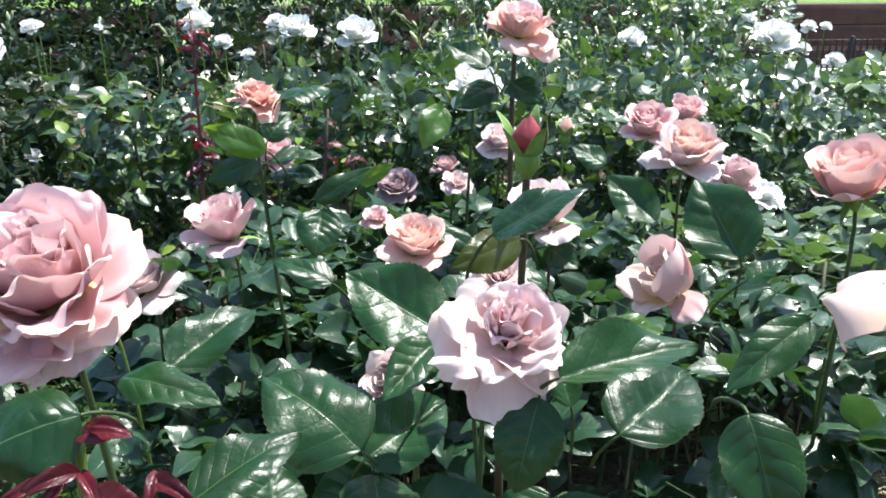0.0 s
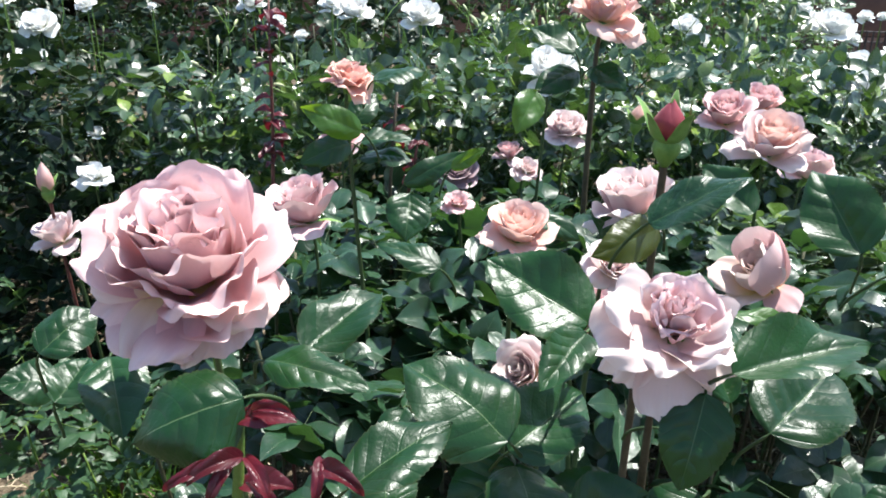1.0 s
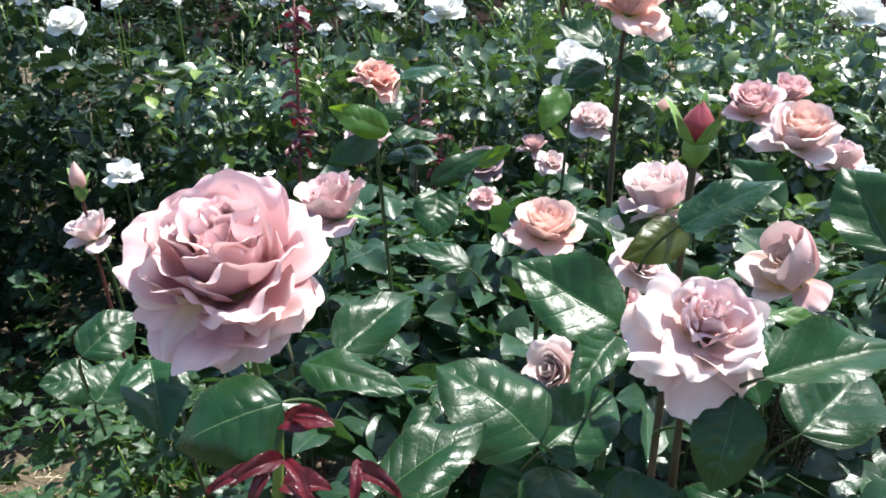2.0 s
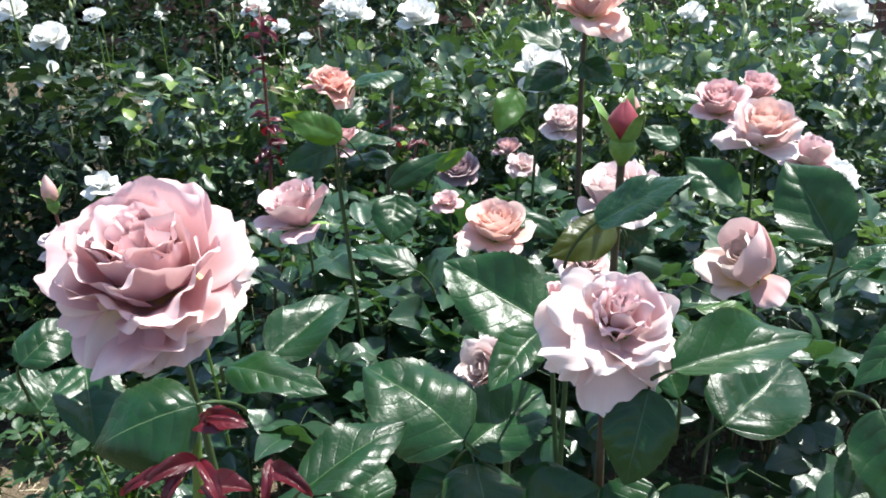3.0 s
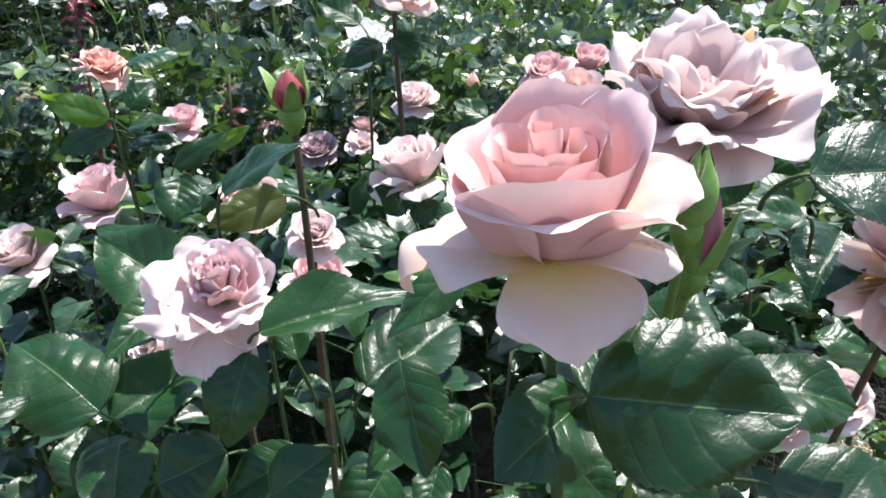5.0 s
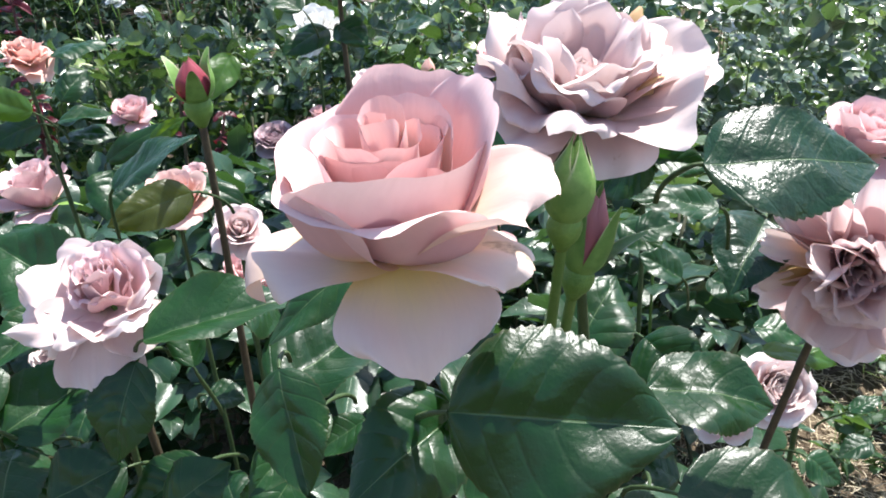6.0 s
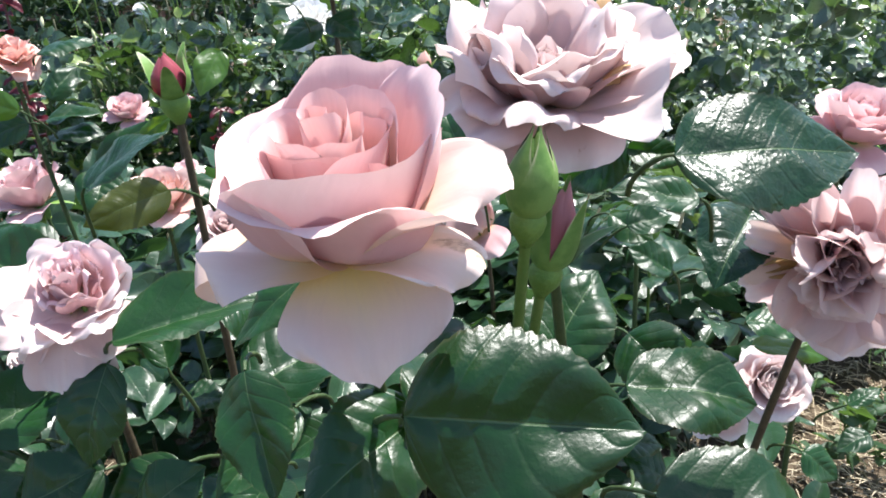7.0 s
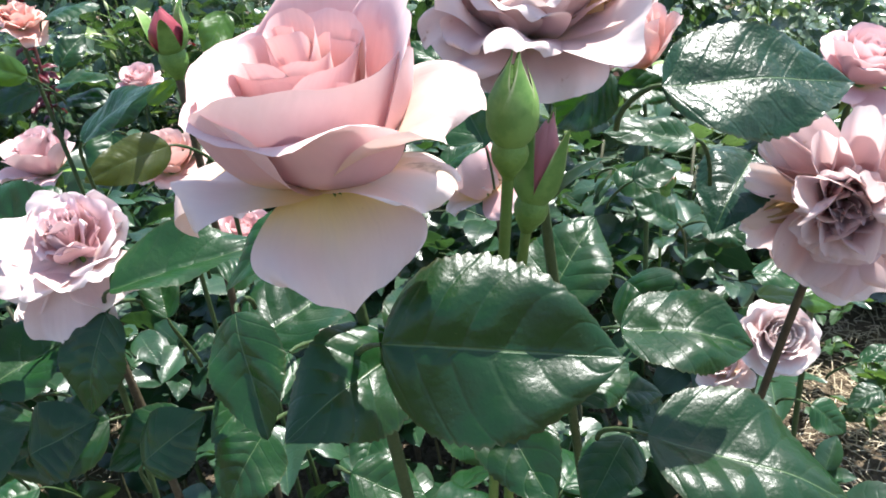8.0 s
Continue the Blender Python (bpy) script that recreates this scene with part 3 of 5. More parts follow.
def rose(place, face, radius, kind, material, label, seed, root=None, stem_material=None, thick=0.0028, detail=12, spin=0.0, category="rose", group="", outer=None, guard=0.74, heart=None):
    """A bloom on its stem, which comes up out of the ground."""
    place = np.asarray(place, float)
    foot = np.array(root if root is not None else (place[0] + 0.04 * math.sin(seed * 1.7), place[1] + 0.06, -0.02), float)
    t = thing("rose", tuple(foot), label, category, group)
    neck = bloom(t, place, face, radius, kind, material, seed, detail, spin, True, outer, guard, heart)
    axis = np.asarray(face, float) / np.linalg.norm(face)
    line = curve(neck, foot, -axis * 0.16, (0, 0, -0.5), 14)
    part("stem", tube(line, [thick * 0.8] * 3 + [thick] * 6 + [thick * 1.5] * 6, 8), stem_material or DARK_STEM, t)
    return t


# ---- ground, wall, lawn, fence ----
def sheet(x0, x1, y0, y1, nx, ny, height):
    xs, ys = np.meshgrid(np.linspace(x0, x1, nx + 1), np.linspace(y0, y1, ny + 1), indexing="ij")
    zs = np.array([[height(x, y) for x, y in zip(a, b)] for a, b in zip(xs, ys)])
    return np.stack([xs, ys, zs], -1).reshape(-1, 3), grid_faces(nx, ny)[:, ::-1], None


def box_shape(x0, x1, y0, y1, z0, z1, bevel=0.0):
    bm = bmesh.new()
    bmesh.ops.create_cube(bm, size=1)
    for v in bm.verts:
        v.co = Vector(((x0 + x1) / 2 + v.co.x * (x1 - x0), (y0 + y1) / 2 + v.co.y * (y1 - y0), (z0 + z1) / 2 + v.co.z * (z1 - z0)))
    if bevel:
        bmesh.ops.bevel(bm, geom=bm.edges[:], offset=bevel, segments=1, affect="EDGES")
    bm.verts.index_update()
    shape = np.array([tuple(v.co) for v in bm.verts]), [tuple(v.index for v in f.verts) for f in bm.faces], np.zeros((len(bm.verts), 2))
    bm.free()
    return shape


def soil_height(x, y):
    return 0.03 * noise.noise(Vector((x * 3, y * 3, 0))) + 0.015 * noise.noise(Vector((x * 11, y * 11, 4))) - 0.01


near = sheet(-4, 6, -2, 7.6, 110, 110, soil_height)
far = [(-4, -2), (6, -2), (6, 7.6), (-4, 7.6)]
rim = [(-90, -90), (90, -90), (90, 90), (-90, 90)]
gv = np.concatenate([near[0], [(x, y, -0.012) for x, y in far], [(x, y, -0.012) for x, y in rim]])
n0 = len(near[0])
gf = [tuple(f) for f in near[1]] + [(n0 + i, n0 + 4 + i, n0 + 4 + (i + 1) % 4, n0 + (i + 1) % 4)[::-1] for i in range(4)]
setting("ground", (gv, gf), SOIL, "brown mulched soil of the rose beds with dry straw", "ground", True)
path_bed = sheet(-3, 14, 7.62, 8.36, 40, 4, lambda x, y: 0.012)
setting("path", path_bed, GRAVEL, "pale gravel strip behind the low railing", "path")
lawn_bed = sheet(-40, 60, 8.62, 70, 60, 40, lambda x, y: 0.62 + 0.01 * (y - 8.6) + 0.02 * noise.noise(Vector((x, y, 1))))
setting("lawn", lawn_bed, LAWN, "sunlit green lawn on a terrace behind the wall", "lawn", True)

wall = thing("retaining_wall", (4.5, 8.5, 0), "low brown timber retaining wall behind the railing", "wall", kind="structure")
for row in range(3):
    for i in range(9):
        z = 0.004 + row * 0.205
        x = -4 + i * 2.2 + (row % 2) * 1.1
        part("plank", box_shape(x, x + 2.19, 8.4 + 0.006 * ((i * 7 + row * 3) % 3), 8.6, z, z + 0.2, 0.006), TIMBER, wall)

fence = thing("fence", (3.5, 7.9, 0), "low dark iron railing with close upright bars", "fence")
for i in range(6):
    x = 1.6 + i * 0.8
    part("post", box_shape(x - 0.02, x + 0.02, 7.88, 7.92, -0.02, 0.345, 0.004), IRON, fence)
for z in (0.05, 0.13, 0.21, 0.305):
    part("rail", box_shape(1.58, 5.62, 7.893, 7.907, z - 0.007, z + 0.007, 0.002), IRON, fence)
bar = mesh_of("slat", *box_shape(-0.008, 0.008, -0.008, 0.008, -0.15, 0.15, 0.002)[:2], None, False)
bar.materials.append(IRON)
for i in range(66):
    x = 1.63 + i * 0.06
    ob = part("slat", bar, IRON, fence)
    ob.location = (x - 3.5, -0.014, 0.165)


# ---- foliage that nobody could count ----
def many(template, bases, axes, ups, sizes):
    """Copies of a leaf template, one joined mesh."""
    v, f, uv = template
    y = axes / np.linalg.norm(axes, axis=1)[:, None]
    z = ups - (ups * y).sum(1)[:, None] * y
    z /= np.maximum(np.linalg.norm(z, axis=1), 1e-6)[:, None]
    m = np.stack([np.cross(y, z), y, z], 2) * sizes[:, None, None]
    out = np.einsum("nij,vj->nvi", m, v) + bases[:, None]
    faces = (np.asarray(f)[None] + np.arange(len(bases))[:, None, None] * len(v)).reshape(-1, f.shape[1])
    return out.reshape(-1, 3), faces, np.tile(uv, (len(bases), 1))


def joined(shapes):
    vs, fs, us, n = [], [], [], 0
    for v, f, u in shapes:
        vs.append(v), fs.append(np.asarray(f) + n), us.append(u)
        n += len(v)
    return np.concatenate(vs), np.concatenate(fs), np.concatenate(us)


def fast_mesh(name, shape, material):
    """A large quad mesh, quickly."""
    v, f, uv = shape
    me = bpy.data.meshes.new(name)
    me.vertices.add(len(v))
    me.vertices.foreach_set("co", np.asarray(v, np.float32).ravel())
    me.loops.add(f.size)
    me.loops.foreach_set("vertex_index", np.asarray(f, np.int32).ravel())
    me.polygons.add(len(f))
    me.polygons.foreach_set("loop_start", np.arange(0, f.size, f.shape[1], dtype=np.int32))
    me.polygons.foreach_set("loop_total", np.full(len(f), f.shape[1], np.int32))
    me.polygons.foreach_set("use_smooth", np.ones(len(f), bool))
    layer = me.uv_layers.new(name="UVMap")
    layer.data.foreach_set("uv", np.asarray(uv, np.float32)[np.asarray(f).ravel()].ravel())
    me.update(calc_edges=True)
    me.validate()
    me.materials.append(material)
    return me


def sprays(r, places, out, leaflet, loose=0.28, lean=0.0):
    """Five leaflets on a rachis for each place: bases, axes, ups, sizes. out: the way each rachis points."""
    rows = []
    n = len(places)
    d = out / np.linalg.norm(out, axis=1)[:, None]
    up = np.array([0, 0, 1.0]) + r.normal(0, loose, (n, 3)) - 0.15 * d + np.array([0.1, -0.4, 0]) * lean
    side = np.cross(d, up)
    side /= np.linalg.norm(side, axis=1)[:, None]
    size = leaflet * r.uniform(0.7, 1.25, n)
    for along, turn, scale in ((0.45, 1, 0.8), (0.45, -1, 0.8), (1.05, 1, 0.95), (1.05, -1, 0.95), (1.25, 0, 1.1)):
        base = places + d * (along * size)[:, None]
        axis = d * (0.45 if turn else 1.0) + side * turn * 1.0 + r.normal(0, 0.16, (n, 3)) + np.array([0, 0, -0.12])
        rows.append((base, axis, up + r.normal(0, 0.3, (n, 3)), size * scale * r.uniform(0.85, 1.1, n)))
    return [np.concatenate(c) for c in zip(*rows)], (places, d, size)


def rachises(places, d, size, radius=0.0009):
    """Thin three-sided stalks."""
    w = np.array([0, 2.094, 4.189])
    x = np.cross(d, [0.3, 0.1, 0.95])
    x /= np.linalg.norm(x, axis=1)[:, None]
    z = np.cross(d, x)
    ring = (np.cos(w)[None, :, None] * x[:, None] + np.sin(w)[None, :, None] * z[:, None]) * radius
    a = places[:, None] - d[:, None] * 0.03 + ring
    b = places[:, None] + d[:, None] * (1.25 * size)[:, None, None] + ring * 0.6
    v = np.concatenate([a, b], 1)
    f = np.array([(0, 1, 4, 3), (1, 2, 5, 4), (2, 0, 3, 5)])
    faces = (f[None] + np.arange(len(places))[:, None, None] * 6).reshape(-1, 4)
    return v.reshape(-1, 3), faces, np.zeros((len(places) * 6, 2))


SMALL = [leaf_shape(8, 4, 0.66, d, f, 0.1, 0.06, 0.05, 0, 40 + i) for i, (d, f) in enumerate(((0.5, 0.3), (0.9, 0.15), (0.2, 0.5)))]
TINY = [leaf_shape(4, 2, 0.6, d, f, 0.0, 0, 0.05, 0, 60 + i) for i, (d, f) in enumerate(((0.4, 0.35), (0.9, 0.2), (-0.2, 0.5)))]

SPECK = [leaf_shape(3, 2, 0.6, d, f, 0.0, 0, 0.05, 0, 80 + i) for i, (d, f) in enumerate(((0.4, 0.35), (0.9, 0.2), (-0.2, 0.5)))]


def foliage(name, r, places, out, leaflet, templates, material, parent, stem_material, loose=0.28, lean=0.0):
    (b, a, u, s), stalk = sprays(r, places, out, leaflet, loose, lean)
    which = r.integers(0, len(templates), len(b))
    shape = joined([many(t, b[which == i], a[which == i], u[which == i], s[which == i]) for i, t in enumerate(templates)])
    shape = shape[0] - np.array(parent.location), shape[1], shape[2]
    tagged(part(name, fast_mesh(name, shape, material), material, parent), kind="stuff")
    st = rachises(*stalk)
    tagged(part("stalk", fast_mesh("stalk", (st[0] - np.array(parent.location), st[1], st[2]), stem_material), stem_material, parent), kind="stuff")


def canopy(y):
    """The height of the pink bushes' leaves."""
    return np.interp(y, [0.30, 0.42, 0.6, 0.9, 1.1, 1.4, 1.7], [0.40, 0.43, 0.49, 0.62, 0.68, 0.64, 0.54])


def pink_bush(x0, x1, y0, y1, count, seed, label, low=0.0, material=LEAF_GLOSS):
    r = np.random.default_rng(seed)
    cx, cy = (x0 + x1) / 2, (y0 + y1) / 2
    t = thing("rose_bush", (cx, cy, 0), label, "rose bush", "pink rose bushes")
    x = r.uniform(x0, x1, count)
    y = r.uniform(y0, y1, count)
    clump = np.sin(13 * x + 2 * np.sin(5 * y)) * np.sin(12 * y + 2 * np.sin(6 * x + 1))
    top = canopy(y) - low - 0.09 * np.clip(-clump, 0, 1)
    z = top - r.exponential(0.11, count) - 0.01
    ok = z > 0.06
    p = np.stack([x, y, z], 1)[ok]
    out = np.stack([r.normal(0, 1, len(p)), r.normal(-0.35, 1, len(p)), r.normal(0.25, 0.35, len(p))], 1)
    foliage("foliage", r, p, out, 0.056, SMALL, material, t, DARK_STEM)
    for i in range(9):
        bx, by = r.uniform(x0 + 0.05, x1 - 0.05), r.uniform(y0 + 0.05, y1 - 0.05)
        tx, ty = bx + r.normal(0, 0.08), by + r.normal(0, 0.08)
        line = curve((bx, by, -0.02), (tx, ty, float(canopy(ty)) - low - 0.03), (0, 0, 0.3), (r.normal(0, 0.1), r.normal(0, 0.1), 0.3), 8)
        part("cane", tube(line, [0.006, 0.005, 0.004, 0.0032, 0.0026], 6), CANE, t)
    return t


left_bush = pink_bush(-0.42, 0.05, 0.36, 0.80, 48, 11, "dense dark green rose bush with pink blooms")
right_bush = pink_bush(0.05, 0.41, 0.36, 0.80, 42, 12, "dense dark green rose bush with mauve and pink blooms")
pink_bush(0.42, 0.66, 0.55, 0.86, 55, 17, "low part of a rose bush over straw", 0.08)
pink_bush(-0.46, 0.08, 0.86, 1.30, 190, 13, "leafy rose bush with small pink and peach blooms")
pink_bush(0.08, 0.60, 0.86, 1.30, 190, 14, "leafy rose bush with open pale pink blooms")
pink_bush(-0.38, 0.30, 1.30, 1.72, 260, 15, "shaded rose bush with pink and dusky blooms")
# these leaves carry the right side's sky glare in their colour
pink_bush(0.30, 0.95, 1.30, 1.72, 260, 16, "glossy rose bush with clustered pink blooms", 0.0, LEAF_GLARE)


def understorey(parent, x0, x1, y0, y1, count, seed):
    """Broad single leaves in the upper layer of a bush, some hanging steeply."""
    r = np.random.default_rng(seed)
    for i in range(count):
        x, y = r.uniform(x0, x1), r.uniform(y0, y1)
        z = float(np.interp(y, [0.36, 0.5, 0.8], [0.54, 0.60, 0.69])) - r.uniform(0.0, 0.16)
        w, long = r.uniform(0, 6.3), r.uniform(0.055, 0.078)
        d = np.array([math.cos(w), math.sin(w), r.uniform(-0.9, 0.15)])
        base = np.array([x, y, z])
        leaf(parent, base, base + d / np.linalg.norm(d) * long, (r.normal(0, 0.3), r.normal(-0.3, 0.3), 1), long * r.uniform(0.62, 0.78), droop=r.uniform(0.3, 0.9), stalk=base - d * 0.02 + (0, 0.02, -0.05))


def white_top(x, y):
    """The height of the white roses' bed."""
    h = np.interp(y, [1.7, 2.0, 2.6, 3.4, 5.0], [0.77, 0.85, 0.86, 0.95, 1.24])
    right = np.clip((x - np.interp(y, [3.2, 3.7], [0.35, 0.40]) * y) / 0.16, 0, 1)
    bump = 0.07 * np.sin(3.1 * x + 1.3 * y) * np.sin(2.3 * y + 0.7 * x + 1)
    left = np.clip((-0.7 - x) / 0.3, 0, 1) * np.clip((2.7 - y) / 0.3, 0, 1) * 0.17
    return h + bump - left - right * np.clip(0.30 + 0.20 * (y - 2), 0, 0.92)


def white_bush(x0, x1, y0, y1, count, seed, label, leaflet=0.047, deep=0.2):
    r = np.random.default_rng(seed)
    t = thing("rose_bush", ((x0 + x1) / 2, (y0 + y1) / 2, 0), label, "rose bush", "white rose bushes")
    x, y = r.uniform(x0, x1, count), r.uniform(y0, y1, count)
    clump = np.sin(9 * x + 2.5 * np.sin(3 * y)) * np.sin(8 * y + 2.5 * np.sin(2.7 * x + 1))
    z = white_top(x, y) - 0.10 * (1 - clump) * (x0 < 0.7) * (y0 < 3) - r.exponential(deep, count)
    if y0 < 1.8:
        face = r.random(count) < 0.55
        y = np.where(face, y0 + np.abs(r.normal(0, 0.12, count)), y)
        z = np.where(face, 0.03 + 0.82 * r.random(count) ** 1.3, z)
    z = np.where(z < 0.04, r.uniform(0.04, 0.28, count), z)
    ok = z > 0.03
    p = np.stack([x, y, z], 1)[ok]
    out = np.stack([r.normal(0, 1, len(p)), r.normal(-0.4, 0.9, len(p)), r.normal(0.35, 0.4, len(p))], 1)
    # leaf tone by side imitates shade at the left and glare at the right
    foliage("foliage", r, p, out, leaflet, TINY if y0 < 2 else SPECK, LEAF_GLARE if x0 > 0.7 else LEAF_MID if x0 > -0.3 or (x0 > -1 and y0 < 2) else LEAF_WHITE, t, DARK_STEM, 0.5 if x0 > 0.7 else 0.75, 1.2 if x0 > 0.7 else 1.0 if x0 > -0.3 else 0.1)
    for i in range(8):
        bx, by = r.uniform(x0, x1), r.uniform(y0, y1)
        top = float(white_top(np.array(bx), np.array(by)))
        line = curve((bx, by, -0.02), (bx + r.normal(0, 0.1), by + r.normal(0, 0.1), top - 0.04), (0, 0, 0.3), (r.normal(0, 0.1), 0, 0.3), 7)
        part("cane", tube(line, [0.007, 0.006, 0.005, 0.004, 0.003], 5), CANE, t)
    shoots, buds = [], []
    for i in range(int(20 * (x1 - x0) * (y1 - y0))):
        bx, by = r.uniform(x0, x1), r.uniform(y0, y1)
        if bx > 0.43 * by or (bx < -0.24 * by and i % 5 > 1):
            continue
        top = float(white_top(np.array(bx), np.array(by)))
        a = np.array((bx, by, top - 0.08))
        b = a + (r.normal(0, 0.05), r.normal(0, 0.05), r.uniform(0.1, 0.19))
        bow = (a + b) / 2 + r.normal(0, 0.012, 3)
        tips = [(a, bow, b)]
        for k in range(r.integers(1, 4)):
            tip = bow + (r.normal(0, 0.035), r.normal(0, 0.035), r.uniform(0.02, 0.07))
            tips.append((bow, (bow + tip) / 2 + r.normal(0, 0.004, 3), tip))
        for p, q, e in tips:
            v, f, uv = tube([p, q, e], [0.0016, 0.0013, 0.0011], 3, False)
            shoots.append((v, np.array(f), uv))
            d = (e - q) / np.linalg.norm(e - q)
            g = r.uniform(0.7, 1.3)
            v, f, uv = tube([e - d * 0.002, e + d * 0.007 * g, e + d * 0.016 * g, e + d * 0.026 * g], [0.002, 0.0048 * g, 0.0045 * g, 0.0006], 5, False)
            buds.append((v, np.array(f), uv))
    if buds:
        s = joined(buds)
        tagged(part("bud", fast_mesh("bud", (s[0] - np.array(t.location), s[1], s[2]), PALE_BUD), PALE_BUD, t), kind="stuff")
    if not shoots:
        return t
    s = joined(shoots)
    tagged(part("shoot", fast_mesh("shoot", (s[0] - np.array(t.location), s[1], s[2]), SEPAL), SEPAL, t), kind="stuff")
    return t


understorey(left_bush, -0.36, 0.05, 0.38, 0.78, 15, 71)
understorey(right_bush, 0.05, 0.37, 0.38, 0.78, 15, 72)

xs = [-2.7, -1.75, -0.85, 0.0, 0.8, 1.7, 2.8]
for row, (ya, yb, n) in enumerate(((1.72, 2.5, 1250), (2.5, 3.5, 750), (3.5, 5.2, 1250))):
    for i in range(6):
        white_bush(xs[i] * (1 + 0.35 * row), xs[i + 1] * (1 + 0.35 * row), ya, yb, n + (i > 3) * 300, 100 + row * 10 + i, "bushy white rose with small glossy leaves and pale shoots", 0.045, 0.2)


# ---- pink, mauve and peach roses ----
def red_shoot(points, count, seed, label, material=RED_STEM):
    """A young red stem with small drooping leaves."""
    r = np.random.default_rng(seed + 500)
    top = np.array(points[-1], float)
    low = np.array(points[0], float)
    t = thing("rose_shoot", (low[0], low[1], -0.02), label, "rose shoot")
    line = [np.array((low[0], low[1], -0.02))] + [np.array(p, float) for p in points]
    part("stem", tube(line, [0.004, 0.0035, 0.003, 0.0024, 0.0016], 7), material, t)
    for i in range(count):
        f = r.uniform(0.1, 1)
        base = np.array([np.interp(f, np.linspace(0, 1, len(points)), [p[k] for p in points]) for k in range(3)])
        w = r.uniform(0, 6.3)
        d = np.array([math.cos(w), math.sin(w), r.uniform(-0.9, 0.3)])
        long = r.uniform(0.02, 0.036)
        leaf(t, base, base + d / np.linalg.norm(d) * long, (0, -0.4, 1), long * 0.5, LEAF_RED, droop=0.9, fold=0.6)


rose_a = rose((-0.249, 0.462, 0.922), (0.08, -0.55, 0.83), 0.060, "quartered", PINK, "large fully open dusty pink rose with cupped layered petals", 1, spin=0.4, root=(-0.2, 0.5, -0.02), detail=24)
guard_petal(rose_a, (-0.252, 0.474, 0.901), (0.1, -0.44, 0.9), 150, 0.062, 0.064, 80, 104, 122, 0.07, PINK, 0.06, 0.0, 0.2, 90, 15)
guard_petal(rose_a, (-0.252, 0.474, 0.901), (0.1, -0.44, 0.9), 186, 0.064, 0.066, 82, 112, 132, 0.08, CREAM, 0.05, 0.0, 0.22, 91, 15)
guard_petal(rose_a, (-0.252, 0.474, 0.901), (0.1, -0.44, 0.9), 222, 0.062, 0.06, 80, 104, 124, 0.07, PINK, 0.06, 0.0, 0.2, 92, 15)
guard_petal(rose_a, (-0.252, 0.474, 0.901), (0.1, -0.44, 0.9), 110, 0.064, 0.066, 76, 86, 98, 0.07, CREAM, 0.1, 0.0, 0.1, 93, 20)
guard_petal(rose_a, (-0.252, 0.474, 0.901), (0.1, -0.44, 0.9), 260, 0.064, 0.066, 76, 84, 96, 0.07, CREAM, 0.1, 0.0, 0.1, 94, 20)
rose_b = rose((0.212, 0.271, 0.999), (-0.03, -0.22, 1), 0.0165, "spiral", GLOW, "half-open pink rose with reflexed cream outer petals", 2, spin=1.2, root=(0.26, 0.37, -0.02), stem_material=DARK_STEM, detail=20, heart=GLOW)
petals(rose_b, (0.213, 0.276, 0.974), (-0.02, -0.18, 1), [
    (30, 57, 62, 54, 13, -6, 24, GLOW, 0.0, 0.0, 0.02, 61, 46), (110, 53, 62, 54, 13, -8, 24, GLOW, 0.0, 0.0, 0.02, 62, 50),
    (196, 48, 66, 54, 12, -12, 24, GLOW, 0.0, 0.0, 0.02, 63, 50), (275, 54, 60, 58, 18, -6, 27, DEEP, 0.0, 0.0, 0.02, 64, 36),
    (10, 67, 66, 62, 26, 4, 38, GLOW, 0.03, 0.0, 0.04, 57, 44), (64, 68, 58, 60, 23, 8, 38, DEEP, 0.03, 0.0, 0.03, 58, 54),
    (310, 58, 82, 67, 35, 6, 40, DEEP, 0.02, 0.0, 0.03, 59, 56), (256, 52, 70, 66, 34, 10, 40, DEEP, 0.02, 0.0, 0.03, 54, 46),
    (148, 57, 104, 64, 27, -2, 37, DEEP, 0.02, 0.0, 0.02, 53, 34), (204, 50, 94, 79, 28, 14, 42, DEEP, 0.02, 0.0, 0.025, 55, 165),
    (314, 69, 90, 80, 101, 136, 114, CREAM, 0.36, 0.0, 0.13, 52, 30), (270, 46, 68, 74, 86, 108, 64, CREAM, 0.10, 0.0, 0.13, 67, 20), (162, 41, 60, 90, 116, 141, 76, CREAM, 0.04, 0.24, 0.14, 51, 0),
    (99, 60, 61, 58, 53, 76, 30, CREAM, 0.01, 0.0, 0.10, 56, 110), (117, 53, 44, 69, 71, 112, 33, SCORCHED, 0.09, 0.0, 0.13, 66, 50)])
rose_c = rose((0.287, 0.346, 1.012), (0.05, -0.3, 0.94), 0.013, "tuft", FADED, "ruffled faded mauve-pink rose with browned petal edges", 3, root=(0.38, 0.52, -0.02), detail=16, stem_material=DARK_STEM)
